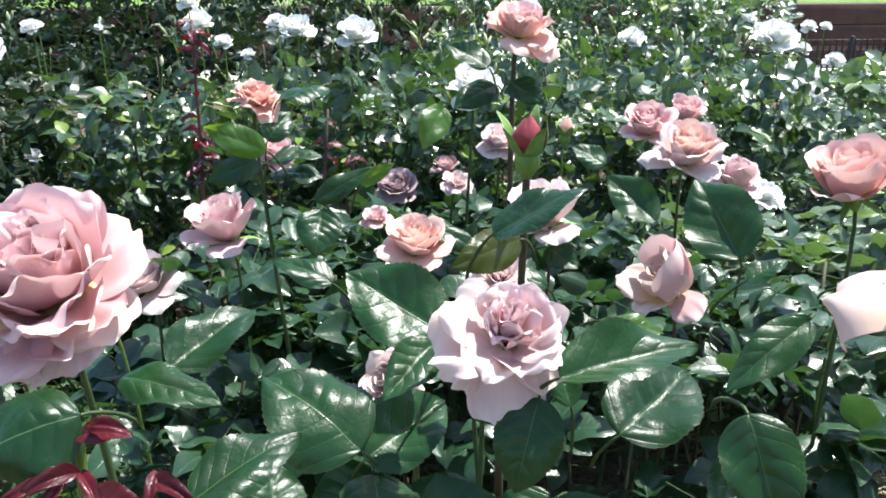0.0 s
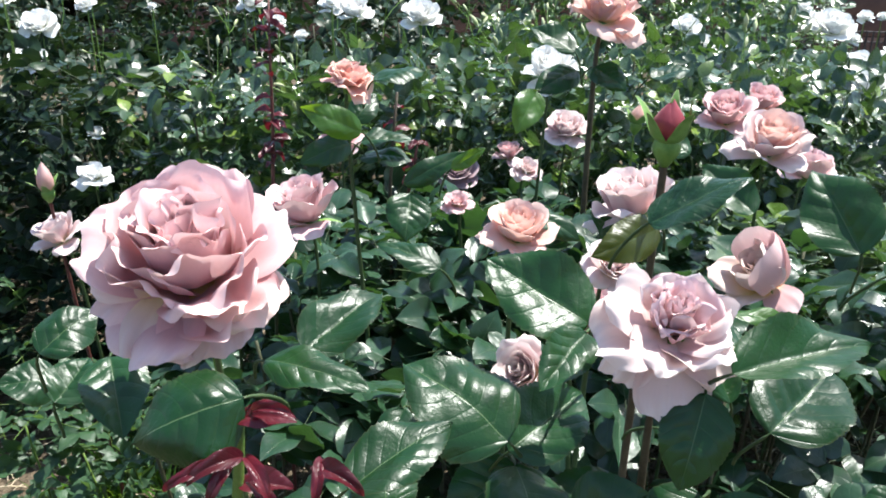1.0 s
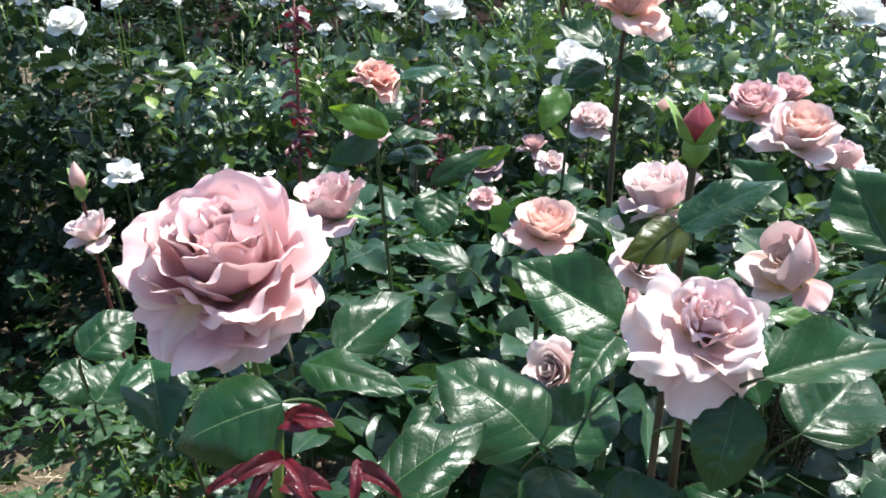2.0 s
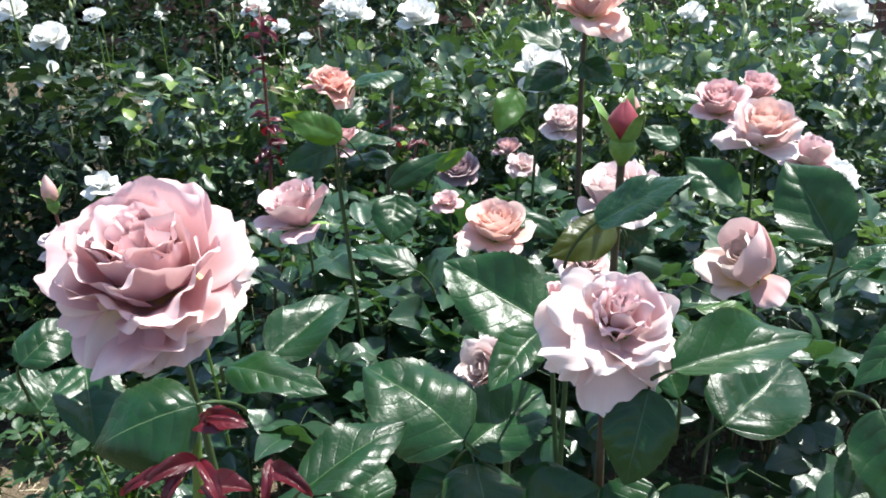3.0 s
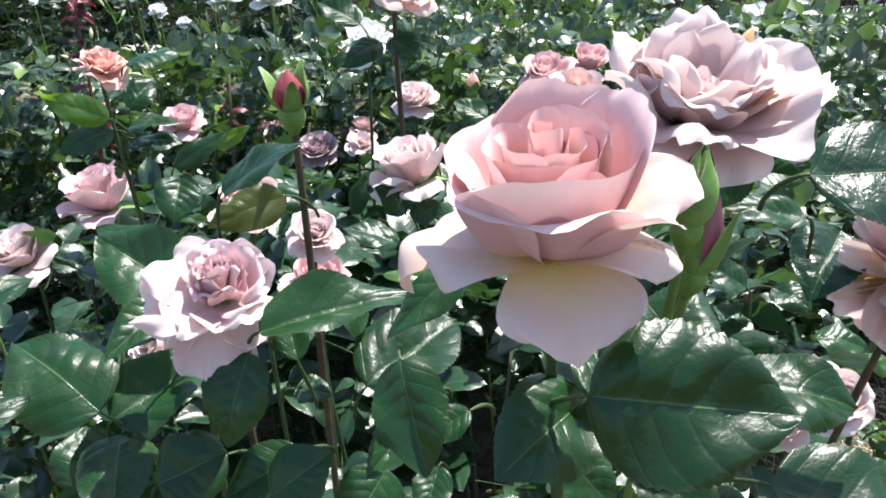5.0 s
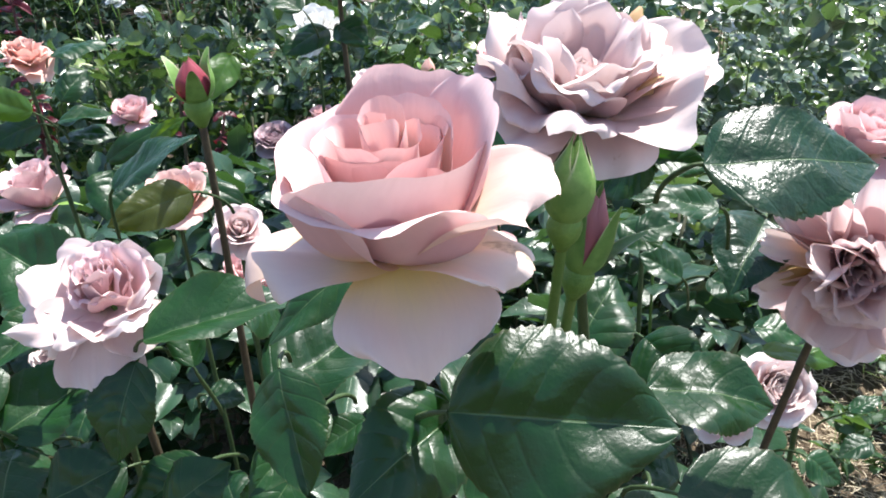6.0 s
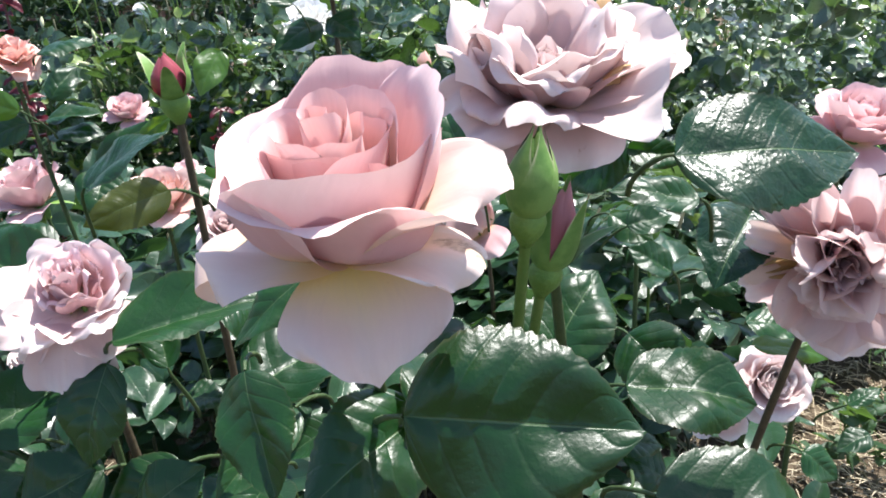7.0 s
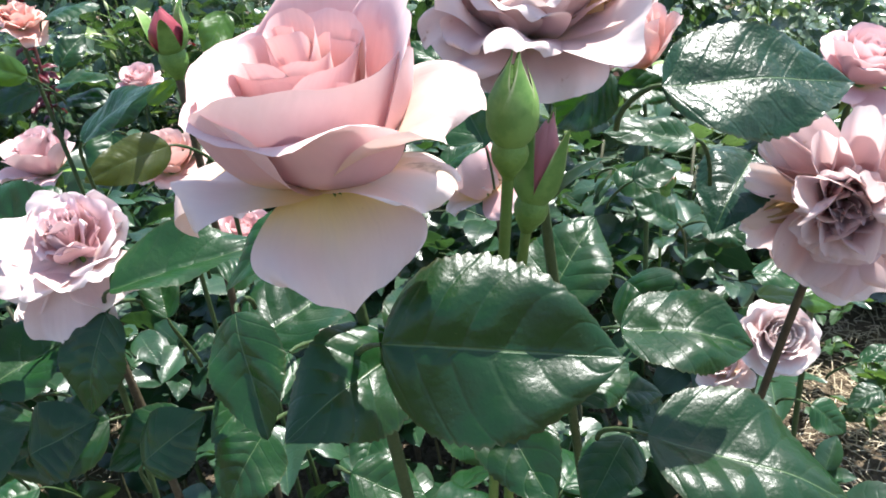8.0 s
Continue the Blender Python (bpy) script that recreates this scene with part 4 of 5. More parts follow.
petals(rose_c, (0.287, 0.351, 0.999), (0.05, -0.3, 0.94), [
    (300, 44, 67, 56, 30, 16, 30, FADED, 0.05, 0.0, 0.22, 75, 75), (345, 49, 67, 56, 30, 18, 32, FADED, 0.05, 0.0, 0.21, 76, 85), (8, 48, 67, 62, 42, 40, 60, PALE, 0.05, 0.0, 0.11, 77, 95),
    (258, 43, 63, 60, 38, 26, 32, FADED, 0.06, 0.0, 0.22, 78, 85), (66, 45, 52, 42, 18, 8, 22, FADED, 0.05, 0.0, 0.19, 79, 85), (30, 46, 56, 50, 26, 14, 28, FADED, 0.05, 0.0, 0.21, 80, 85),
    (66, 50, 60, 62, 44, 50, 40, PALE, 0.08, 0.0, 0.19, 81, 125), (80, 60, 65, 68, 60, 60, 60, PALE, 0.06, 0.0, 0.13, 70, 20), (112, 56, 63, 70, 64, 58, 70, PALE, 0.04, 0.0, 0.16, 71, 10),
    (172, 40, 85, 58, 32, 16, 30, FADED, 0.04, 0.0, 0.19, 82, 85), (216, 42, 65, 60, 38, 26, 32, FADED, 0.06, 0.0, 0.22, 84, 95), (128, 42, 60, 58, 34, 24, 30, FADED, 0.06, 0.0, 0.22, 83, 95),
    (176, 40, 63, 80, 98, 124, 80, FADED, 0.04, 0.0, 0.16, 85, 10), (236, 44, 60, 74, 76, 96, 50, FADED, 0.06, 0.0, 0.22, 86, 20), (204, 44, 56, 70, 62, 72, 40, FADED, 0.06, 0.0, 0.22, 87, 75),
    (325, 52, 65, 66, 50, 44, 46, PALE, 0.06, 0.0, 0.21, 88, 85), (280, 46, 65, 68, 54, 52, 44, PALE, 0.06, 0.0, 0.22, 89, 85),
    (220, 30, 47, 34, 12, 4, 14, FADED, 0.05, 0.0, 0.19, 91, 115), (280, 38, 49, 44, 22, 10, 20, FADED, 0.05, 0.0, 0.24, 93, 85),
    (94, 38, 16, 60, 54, 50, 30, BROWNED, 0.2, 0.0, 0.2, 72, 60), (38, 50, 34, 64, 50, 44, 40, BROWNED, 0.1, 0.0, 0.14, 73, 60)])
rose_d = rose((0.461, 0.425, 0.878), (-0.3, -0.85, 0.2), 0.019, "tuft", WITHERED, "drooping faded mauve rose with crumpled petals", 4, root=(0.40, 0.62, -0.02), stem_material=BROWN_STEM, detail=16)
petals(rose_d, (0.470, 0.450, 0.872), (-0.3, -0.85, 0.2), [
    (352, 62, 44, 44, 40, 48, 9, WITHERED, 0.0, 0.0, 0.12, 130, 30), (325, 68, 42, 54, 56, 66, 9, WITHERED, 0.0, 0.0, 0.14, 131, 30), (18, 68, 46, 50, 48, 56, 11, WITHERED, 0.0, 0.0, 0.12, 132, 30), (338, 74, 50, 62, 64, 72, 20, FADED, 0.0, 0.0, 0.14, 145, 30),
    (302, 60, 38, 62, 64, 74, 9, CREAM, 0.0, 0.0, 0.14, 133, 50), (280, 60, 46, 74, 84, 104, 30, CREAM, 0.0, 0.0, 0.12, 134, 60), (255, 58, 48, 74, 88, 110, 40, WITHERED, 0.0, 0.0, 0.14, 135, 20),
    (226, 56, 50, 64, 66, 82, 30, WITHERED, 0.0, 0.0, 0.13, 136, 20), (204, 58, 60, 66, 72, 92, 60, WITHERED, 0.0, 0.0, 0.12, 137, 10), (176, 64, 70, 70, 80, 104, 80, FADED, 0.0, 0.0, 0.11, 138, 0),
    (148, 58, 62, 66, 72, 90, 70, WITHERED, 0.0, 0.0, 0.12, 139, 10), (194, 44, 54, 52, 48, 62, 44, WITHERED, 0.0, 0.0, 0.13, 140, 20), (160, 40, 50, 46, 38, 48, 40, FADED, 0.0, 0.0, 0.13, 141, 30), (215, 44, 40, 50, 44, 54, 14, WITHERED, 0.0, 0.0, 0.14, 151, 30),
    (118, 58, 60, 62, 64, 78, 60, WITHERED, 0.0, 0.0, 0.12, 142, 20), (85, 58, 60, 60, 58, 70, 50, WITHERED, 0.0, 0.0, 0.12, 143, 20), (50, 64, 54, 58, 54, 62, 34, WITHERED, 0.0, 0.0, 0.12, 144, 20),
    (100, 38, 50, 44, 34, 40, 30, WITHERED, 0.0, 0.0, 0.13, 146, 40), (248, 46, 44, 48, 40, 48, 10, WITHERED, 0.0, 0.0, 0.14, 148, 40), (295, 48, 40, 42, 32, 38, 9, FADED, 0.0, 0.0, 0.14, 149, 40), (5, 44, 44, 36, 24, 28, 9, FADED, 0.0, 0.0, 0.14, 152, 40), (130, 30, 40, 34, 20, 20, 14, WITHERED, 0.0, 0.0, 0.14, 153, 40),
    (350, 61, 48, 38, 14, 16, 10, WITHERED, 0.0, 0.0, 0.18, 154, 70), (40, 57, 50, 36, 12, 10, 11, WITHERED, 0.0, 0.0, 0.18, 155, 70), (95, 55, 52, 38, 14, 14, 13, FADED, 0.0, 0.0, 0.18, 156, 70),
    (150, 55, 54, 40, 18, 20, 15, WITHERED, 0.0, 0.0, 0.18, 157, 80), (205, 55, 54, 40, 20, 24, 15, WITHERED, 0.0, 0.0, 0.18, 158, 80), (262, 57, 50, 40, 20, 22, 11, WITHERED, 0.0, 0.0, 0.18, 159, 70), (312, 63, 48, 40, 20, 22, 10, WITHERED, 0.0, 0.0, 0.18, 160, 70),
    (270, 44, 16, 70, 76, 90, 12, BROWNED, 0.1, 0.0, 0.2, 147, 50)])
rose_d_pink = rose((0.509, 0.519, 0.928), (0.1, -0.3, 0.9), 0.032, "cup", PINK, "small pink rose behind a faded mauve one", 5, root=(0.62, 0.78, -0.02), stem_material=DARK_STEM)
rose_m = rose((0.038, 0.433, 0.899), (0.14, -0.42, 0.89), 0.017, "tuft", HEART, "pale mauve rose with ruffled white-edged petals", 6, spin=2.0, root=(0.06, 0.5, -0.02), stem_material=BROWN_STEM, detail=20)
petals(rose_m, (0.037, 0.440, 0.883), (0.14, -0.46, 0.87), [
    (20, 37, 58, 60, 34, 16, 32, HEART, 0.03, 0.0, 0.14, 110, 50), (55, 39, 48, 64, 46, 32, 34, MAUVE, 0.03, 0.0, 0.16, 111, 50), (330, 36, 46, 60, 38, 24, 32, PALE, 0.03, 0.0, 0.16, 112, 50),
    (285, 46, 58, 74, 66, 66, 44, PALE, 0.03, 0.0, 0.18, 113, 60), (246, 50, 58, 80, 84, 96, 50, PALE, 0.03, 0.0, 0.2, 114, 40), (226, 46, 34, 86, 116, 140, 50, PALE, 0.05, 0.0, 0.2, 115, 20),
    (172, 55, 54, 88, 116, 144, 60, PALE, 0.04, 0.0, 0.16, 116, 0), (206, 42, 44, 70, 70, 64, 28, PALE, 0.03, 0.0, 0.18, 117, 110), (148, 40, 52, 68, 60, 52, 32, MAUVE, 0.03, 0.0, 0.18, 118, 100),
    (100, 39, 54, 66, 50, 36, 32, MAUVE, 0.03, 0.0, 0.18, 119, 80), (126, 44, 46, 78, 88, 100, 50, PALE, 0.05, 0.0, 0.18, 120, 40),
    (190, 28, 42, 46, 30, 20, 21, HEART, 0.03, 0.0, 0.22, 121, 60), (110, 29, 40, 44, 28, 16, 21, HEART, 0.03, 0.0, 0.22, 122, 60), (260, 29, 40, 46, 30, 18, 21, HEART, 0.03, 0.0, 0.22, 123, 60), (330, 30, 40, 44, 26, 14, 21, HEART, 0.03, 0.0, 0.22, 124, 60)])
rose_e = rose((0.505, 0.586, 0.687), (0, -0.72, 0.62), 0.031, "full", MAUVE, "small pale pink rosette low in the bush", 7, root=(0.52, 0.76, -0.02), stem_material=DARK_STEM)
rose_e_pale = rose((0.47, 0.615, 0.644), (-0.5, -0.3, 0.8), 0.028, "cup", BLUSH, "pale blush rose half hidden by leaves", 8)
rose_pale = rose((-0.394, 0.984, 0.706), (-0.1, -0.4, 0.9), 0.048, "cup", BLUSH, "pale blush rose with cream outer petals", 10)
rose_small = rose((-0.303, 1.055, 0.765), (-0.2, -0.16, 0.95), 0.061, "goblet", HEART, "neat half-open pale pink rose on a long stem", 11)
rose_orange = rose((-0.22, 0.95, 0.95), (0.1, -0.1, 0.95), 0.030, "crumpled", CORAL, "small coral orange rose at a shoot's tip", 12)
rose_peach = rose((-0.027, 0.78, 0.829), (0.1, -0.2, 0.95), 0.038, "cup", PEACH, "ruffled peach-pink rose with a creamy heart", 13)
rose_s = rose((0.130, 0.994, 0.798), (-0.25, -0.1, 0.95), 0.057, "goblet", BLUSH, "pale pink cupped rose with reflexed outer petals", 14, stem_material=BROWN_STEM)
rose_r = rose((0.274, 0.912, 0.736), (-0.5, -0.22, 0.84), 0.030, "globe", CREAM, "large cupped pale pink rose with cream outer petals", 15, spin=3.1, stem_material=BROWN_STEM)
petals(rose_r, (0.290, 0.918, 0.704), (-0.5, -0.22, 0.84), [
    (115, 90, 104, 62, 16, -34, 44, PINK, 0.03, 0.02, 0.03, 150, 30), (30, 86, 100, 62, 16, -18, 44, PINK, 0.03, 0.02, 0.04, 151, 40), (80, 76, 84, 56, 8, -44, 36, BLUSH, 0.03, 0.02, 0.04, 156, 30), (180, 66, 70, 62, 20, -20, 40, BLUSH, 0.04, 0.02, 0.05, 152, 50),
    (285, 74, 74, 68, 50, 42, 44, CREAM, 0.06, 0.02, 0.08, 153, 60), (230, 60, 56, 72, 62, 80, 40, CREAM, 0.06, 0.02, 0.08, 154, 70), (150, 50, 54, 78, 104, 140, 50, PINK, 0.05, 0.04, 0.06, 155, 10)])
rose_t = rose((0.378, 1.2, 0.826), (0, -0.42, 0.9), 0.058, "goblet", BLUSH, "open pale pink rose of a cluster", 16, group="pink rose cluster", heart=PEACH)
rose_t2 = rose((0.354, 1.358, 0.836), (-0.25, -0.4, 0.9), 0.050, "goblet", PINK, "open pink rose of a cluster", 17, group="pink rose cluster")
rose_t3 = rose((0.444, 1.441, 0.841), (0.1, -0.4, 0.9), 0.042, "goblet", PINK, "open pink rose of a cluster", 18, group="pink rose cluster")
rose_t4 = rose((0.558, 1.452, 0.718), (0.3, -0.1, 0.9), 0.050, "goblet", HEART, "open pink rose of a cluster", 19, group="pink rose cluster")
rose_dusk = rose((-0.094, 1.655, 0.645), (-0.1, -0.6, 0.8), 0.044, "full", DUSK, "dusky purple rose in the shade of leaves", 20)
rose_p1 = rose((0.011, 1.645, 0.69), (0, -0.2, 0.9), 0.033, "goblet", PINK, "small pink rose among dark leaves", 21)
rose_p2 = rose((0.032, 1.39, 0.722), (0.3, -0.4, 0.8), 0.030, "blown", BLUSH, "small pale rose with spread petals", 22)
rose_p3 = rose((-0.091, 1.06, 0.765), (-0.1, -0.4, 0.9), 0.022, "blown", PINK, "small ragged pink rose beside a peach one", 23)
rose_top = rose((0.12, 1.22, 1.008), (0.15, -0.25, 0.9), 0.056, "crumpled", PINK, "tall ragged pink and beige rose on a stout brown stem", 24, outer=PEACH, guard=0.6, stem_material=BROWN_STEM, thick=0.0045)
rose_wh = rose((0.057, 1.345, 0.905), (0, -0.4, 0.9), 0.046, "pompom", WHITE, "white rose half hidden by a glossy leaf", 25)
rose_q = rose((-0.308, 1.475, 0.76), (0.1, -0.3, 0.9), 0.042, "cup", PINK, "pink rose behind the shoot with coral bloom", 26)
rose_u = rose((0.041, 0.74, 0.756), (0.25, -0.3, 0.9), 0.036, "goblet", PINK, "pink rose low behind a mauve one", 27)
rose_v = rose((0.053, 0.69, 0.825), (0.2, -0.6, 0.7), 0.026, "cup", BLUSH, "small blush rose behind a stem", 28)
rose_tt = rose((0.124, 1.6, 0.751), (0, -0.4, 0.85), 0.046, "full", BLUSH, "pale mauve-pink rosette in the back row", 29)
rose_coral = rose((0.432, 0.82, 0.885), (-0.3, -0.1, 0.92), 0.050, "globe", SALMON, "salmon pink rose with pointed petals", 30)
rose_left = rose((-0.758, 1.25, 0.64), (-0.3, -0.2, 0.9), 0.044, "cup", BLUSH, "pale rose with hanging petals beside a bud", 31)
rose_m_under = rose((-0.041, 0.518, 0.812), (-0.5, -0.6, 0.5), 0.026, "cup", BLUSH, "pale rose peeping out under a leaf", 32)
rose_wt = rose((0.677, 1.599, 0.635), (0.2, -0.3, 0.9), 0.050, "blown", WHITE, "white rose behind a pink cluster", 35)
rose_wl = rose((-0.854, 1.61, 0.638), (0.1, -0.3, 0.9), 0.040, "blown", WHITE, "white rose low in the shaded bush", 33)
rose_wb = rose((-0.872, 1.69, 0.708), (0.1, -0.1, 0.95), 0.020, "goblet", WHITE, "small half-open white rose over dark leaves", 34)
bud_red = rose_bud((0.064, 0.592, 0.978), (0, -0.12, 1), 0.0128, 0.031, CRIMSON, 0.95, 1.7, "crimson pointed rose bud with green sepals", 40, (0.05, 0.62, -0.02), 0.0034, BROWN_STEM, 0.62)
bud_small = rose_bud((0.235, 1.47, 0.805), (0.1, -0.1, 1), 0.0140, 0.036, CORAL, 0.6, 0.7, "small coral rose bud on a thin stem", 41, (0.255, 1.52, -0.02))
bud_green = rose_bud((0.277, 0.309, 0.986), (0.12, -0.06, 1), 0.0088, 0.033, SEPAL, 1.04, 0.1, "closed green rose bud with pale streaks", 42, (0.2, 0.42, -0.02), 0.0026, None, 1.5)
bud_pink = rose_bud((0.288, 0.324, 0.958), (0.26, 0, 1), 0.0088, 0.036, ROSEBUD, 1.0, 1.5, "opening crimson rose bud between green sepals", 43, (0.23, 0.44, -0.02), 0.0026, None, 0.75)
bud_left = rose_bud((-0.762, 1.25, 0.736), (0, -0.1, 1), 0.0135, 0.050, ROSY, 0.62, 1.2, "pinkish rose bud standing alone on a red stem", 44, (-0.742, 1.3, -0.02), 0.003, RED_STEM, 0.5)
bud_pale = rose_bud((-0.404, 0.868, 0.723), (-0.2, -0.2, 0.95), 0.0190, 0.036, PEACH, 0.5, 0.3, "short peach rose bud beside a pale bloom", 45, (-0.384, 0.918, -0.02))
bud_far = rose_bud((0.497, 0.911, 0.703), (0.1, -0.1, 1), 0.0100, 0.026, CORAL, 0.7, 0.5, "tiny coral bud deep in the bush", 46, (0.517, 0.961, -0.02))
leaf(rose_m, (-0.001, 0.489, 0.864), (-0.068, 0.52, 0.897), (-0.02, -0.75, 0.66), 0.060, LEAF, droop=0.3, fold=0.25, cup=0.1, stalk=(0.014, 0.512, 0.822))
leaf(rose_m, (-0.006, 0.471, 0.867), (-0.038, 0.429, 0.849), (0.16, -0.5, 0.85), 0.031, LEAF, droop=0.5, fold=0.5, cup=0.1, stalk=(0.005, 0.514, 0.838))
leaf(rose_m, (-0.054, 0.44, 0.806), (-0.122, 0.481, 0.837), (0.12, -0.47, 0.88), 0.070, LEAF, droop=0.45, fold=0.25, cup=0.1, stalk=(-0.039, 0.461, 0.764))
leaf(rose_a, (-0.147, 0.386, 0.81), (-0.089, 0.428, 0.826), (0.02, -0.39, 0.92), 0.044, LEAF, droop=0.45, fold=0.35, cup=0.1, stalk=(-0.161, 0.405, 0.771))
leaf(rose_a, (-0.202, 0.389, 0.866), (-0.261, 0.377, 0.843), (-0.09, -0.76, 0.65), 0.055, LEAF, droop=1.0, fold=-0.1, cup=0.1, stalk=(-0.186, 0.422, 0.838))
leaf(rose_a, (-0.208, 0.458, 0.85), (-0.138, 0.437, 0.842), (0.05, -0.24, 0.97), 0.031, LEAF, droop=0.45, fold=0.25, cup=0.1, stalk=(-0.225, 0.493, 0.817))
leaf(rose_a, (-0.193, 0.504, 0.833), (-0.145, 0.567, 0.848), (0.25, -0.4, 0.88), 0.045, LEAF, droop=0.45, fold=0.35, cup=0.1, stalk=(-0.203, 0.52, 0.795))
leaf(rose_a, (-0.328, 0.502, 0.826), (-0.301, 0.448, 0.796), (0.25, -0.37, 0.89), 0.045, LEAF, droop=0.45, fold=0.4, cup=0.1, stalk=(-0.335, 0.546, 0.799))
leaf(rose_a, (-0.438, 0.625, 0.731), (-0.482, 0.604, 0.739), (0.37, -0.5, 0.78), 0.045, LEAF, droop=0.45, fold=0.25, cup=0.1, stalk=(-0.421, 0.663, 0.694))
leaf(rose_m, (0.055, 0.416, 0.858), (0.04, 0.394, 0.807), (-0.22, -0.88, 0.43), 0.041, LEAF, droop=0.45, fold=0.3, cup=0.1, stalk=(0.06, 0.452, 0.839))
leaf(rose_m, (0.065, 0.407, 0.876), (0.153, 0.435, 0.88), (0.07, -0.36, 0.93), 0.043, LEAF, droop=0.45, fold=0.5, cup=0.1, stalk=(0.048, 0.431, 0.84))
leaf(rose_r, (0.116, 0.462, 0.801), (0.18, 0.524, 0.814), (0.13, -0.32, 0.94), 0.068, LEAF, droop=0.45, fold=0.3, cup=0.1, stalk=(0.103, 0.48, 0.764))
leaf(rose_m, (-0.053, 0.45, 0.792), (0, 0.502, 0.805), (0.23, -0.46, 0.85), 0.054, LEAF, droop=0.45, fold=0.4, cup=0.1, stalk=(-0.066, 0.468, 0.754))
leaf(bud_red, (0.032, 0.494, 0.933), (0.091, 0.488, 0.965), (-0.46, -0.42, 0.78), 0.037, LEAF_WAXY, droop=0.45, fold=0.25, cup=0.1, stalk=(0.016, 0.525, 0.889))
leaf(bud_red, (0.057, 0.565, 0.904), (0.005, 0.536, 0.893), (0.33, -0.79, 0.51), 0.033, LEAF_OLIVE, droop=0.45, fold=0.2, cup=0.1, stalk=(0.073, 0.604, 0.872))
leaf(rose_t, (0.28, 0.704, 0.833), (0.252, 0.77, 0.893), (-0.32, -0.71, 0.62), 0.071, LEAF, droop=0.45, fold=0.25, cup=0.1, stalk=(0.286, 0.721, 0.786))
leaf(rose_t, (0.254, 0.904, 0.804), (0.205, 0.961, 0.845), (-0.18, -0.68, 0.71), 0.050, LEAF, droop=0.45, fold=0.3, cup=0.1)
leaf(rose_orange, (-0.198, 0.892, 0.897), (-0.262, 0.878, 0.927), (0.28, -0.94, 0.18), 0.035, LEAF_YOUNG, droop=0.45, fold=0.3, cup=0.1, stalk=(-0.182, 0.925, 0.855))
leaf(rose_orange, (-0.188, 0.942, 0.946), (-0.132, 0.969, 0.951), (0.02, -0.24, 0.97), 0.052, LEAF, droop=0.45, fold=0.25, cup=0.1, stalk=(-0.204, 0.964, 0.909))
leaf(rose_orange, (-0.224, 1.024, 0.879), (-0.199, 1.06, 0.91), (0.2, -0.73, 0.66), 0.038, LEAF, droop=0.45, fold=0.25, cup=0.1, stalk=(-0.233, 1.042, 0.833))
leaf(rose_orange, (-0.209, 0.969, 0.867), (-0.146, 0.973, 0.869), (-0.02, -0.16, 0.99), 0.039, LEAF, droop=0.45, fold=0.25, cup=0.1, stalk=(-0.227, 0.998, 0.832))
leaf(rose_orange, (-0.21, 0.968, 0.848), (-0.147, 0.97, 0.843), (0.09, -0.22, 0.97), 0.047, LEAF, droop=0.45, fold=0.25, cup=0.1, stalk=(-0.228, 0.998, 0.815))
leaf(rose_orange, (-0.22, 0.945, 0.871), (-0.274, 0.914, 0.854), (0.25, -0.76, 0.6), 0.040, LEAF, droop=0.45, fold=0.25, cup=0.1, stalk=(-0.205, 0.984, 0.841))
leaf(rose_small, (-0.147, 0.94, 0.812), (-0.151, 0.899, 0.764), (0.08, -0.76, 0.64), 0.055, LEAF, droop=0.45, fold=0.25, cup=0.1, stalk=(-0.146, 0.981, 0.791))
leaf(rose_small, (-0.105, 0.706, 0.811), (-0.166, 0.73, 0.826), (0.04, -0.44, 0.9), 0.035, LEAF, droop=0.45, fold=0.25, cup=0.1, stalk=(-0.089, 0.73, 0.772))
leaf(rose_dusk, (0.003, 0.983, 0.929), (-0.022, 0.953, 0.883), (0.06, -0.85, 0.53), 0.038, LEAF_YOUNG, droop=0.45, fold=0.25, cup=0.1, stalk=(0.01, 1.022, 0.908))
leaf(rose_top, (0.068, 1.15, 0.954), (0.008, 1.18, 0.983), (0.1, -0.58, 0.81), 0.048, LEAF, droop=0.45, fold=0.25, cup=0.1, stalk=(0.083, 1.173, 0.912))
leaf(rose_top, (0.088, 1.258, 0.912), (0.021, 1.221, 0.884), (0.09, -0.7, 0.7), 0.053, LEAF, droop=0.45, fold=0.25, cup=0.1, stalk=(0.102, 1.296, 0.883))
leaf(rose_top, (0.108, 1.216, 0.924), (0.15, 1.185, 0.895), (-0.09, -0.75, 0.66), 0.049, LEAF, droop=0.45, fold=0.25, cup=0.1, stalk=(0.095, 1.255, 0.898))
leaf(rose_top, (0.19, 1.208, 0.911), (0.248, 1.215, 0.921), (-0.13, -0.24, 0.96), 0.059, LEAF, droop=0.45, fold=0.25, cup=0.1, stalk=(0.172, 1.236, 0.873))
leaf(rose_peach, (-0.155, 0.948, 0.82), (-0.078, 0.967, 0.857), (-0.06, -0.83, 0.56), 0.030, LEAF, droop=0.45, fold=0.25, cup=0.1, stalk=(-0.171, 0.974, 0.778))
leaf(rose_peach, (-0.098, 0.944, 0.842), (-0.057, 0.956, 0.865), (0.1, -0.95, 0.29), 0.019, LEAF_YOUNG, droop=0.45, fold=0.25, cup=0.1, stalk=(-0.113, 0.97, 0.799))
leaf(rose_s, (0.239, 1.138, 0.813), (0.195, 1.166, 0.836), (-0.03, -0.66, 0.75), 0.042, LEAF, droop=0.45, fold=0.25, cup=0.1, stalk=(0.253, 1.159, 0.771))
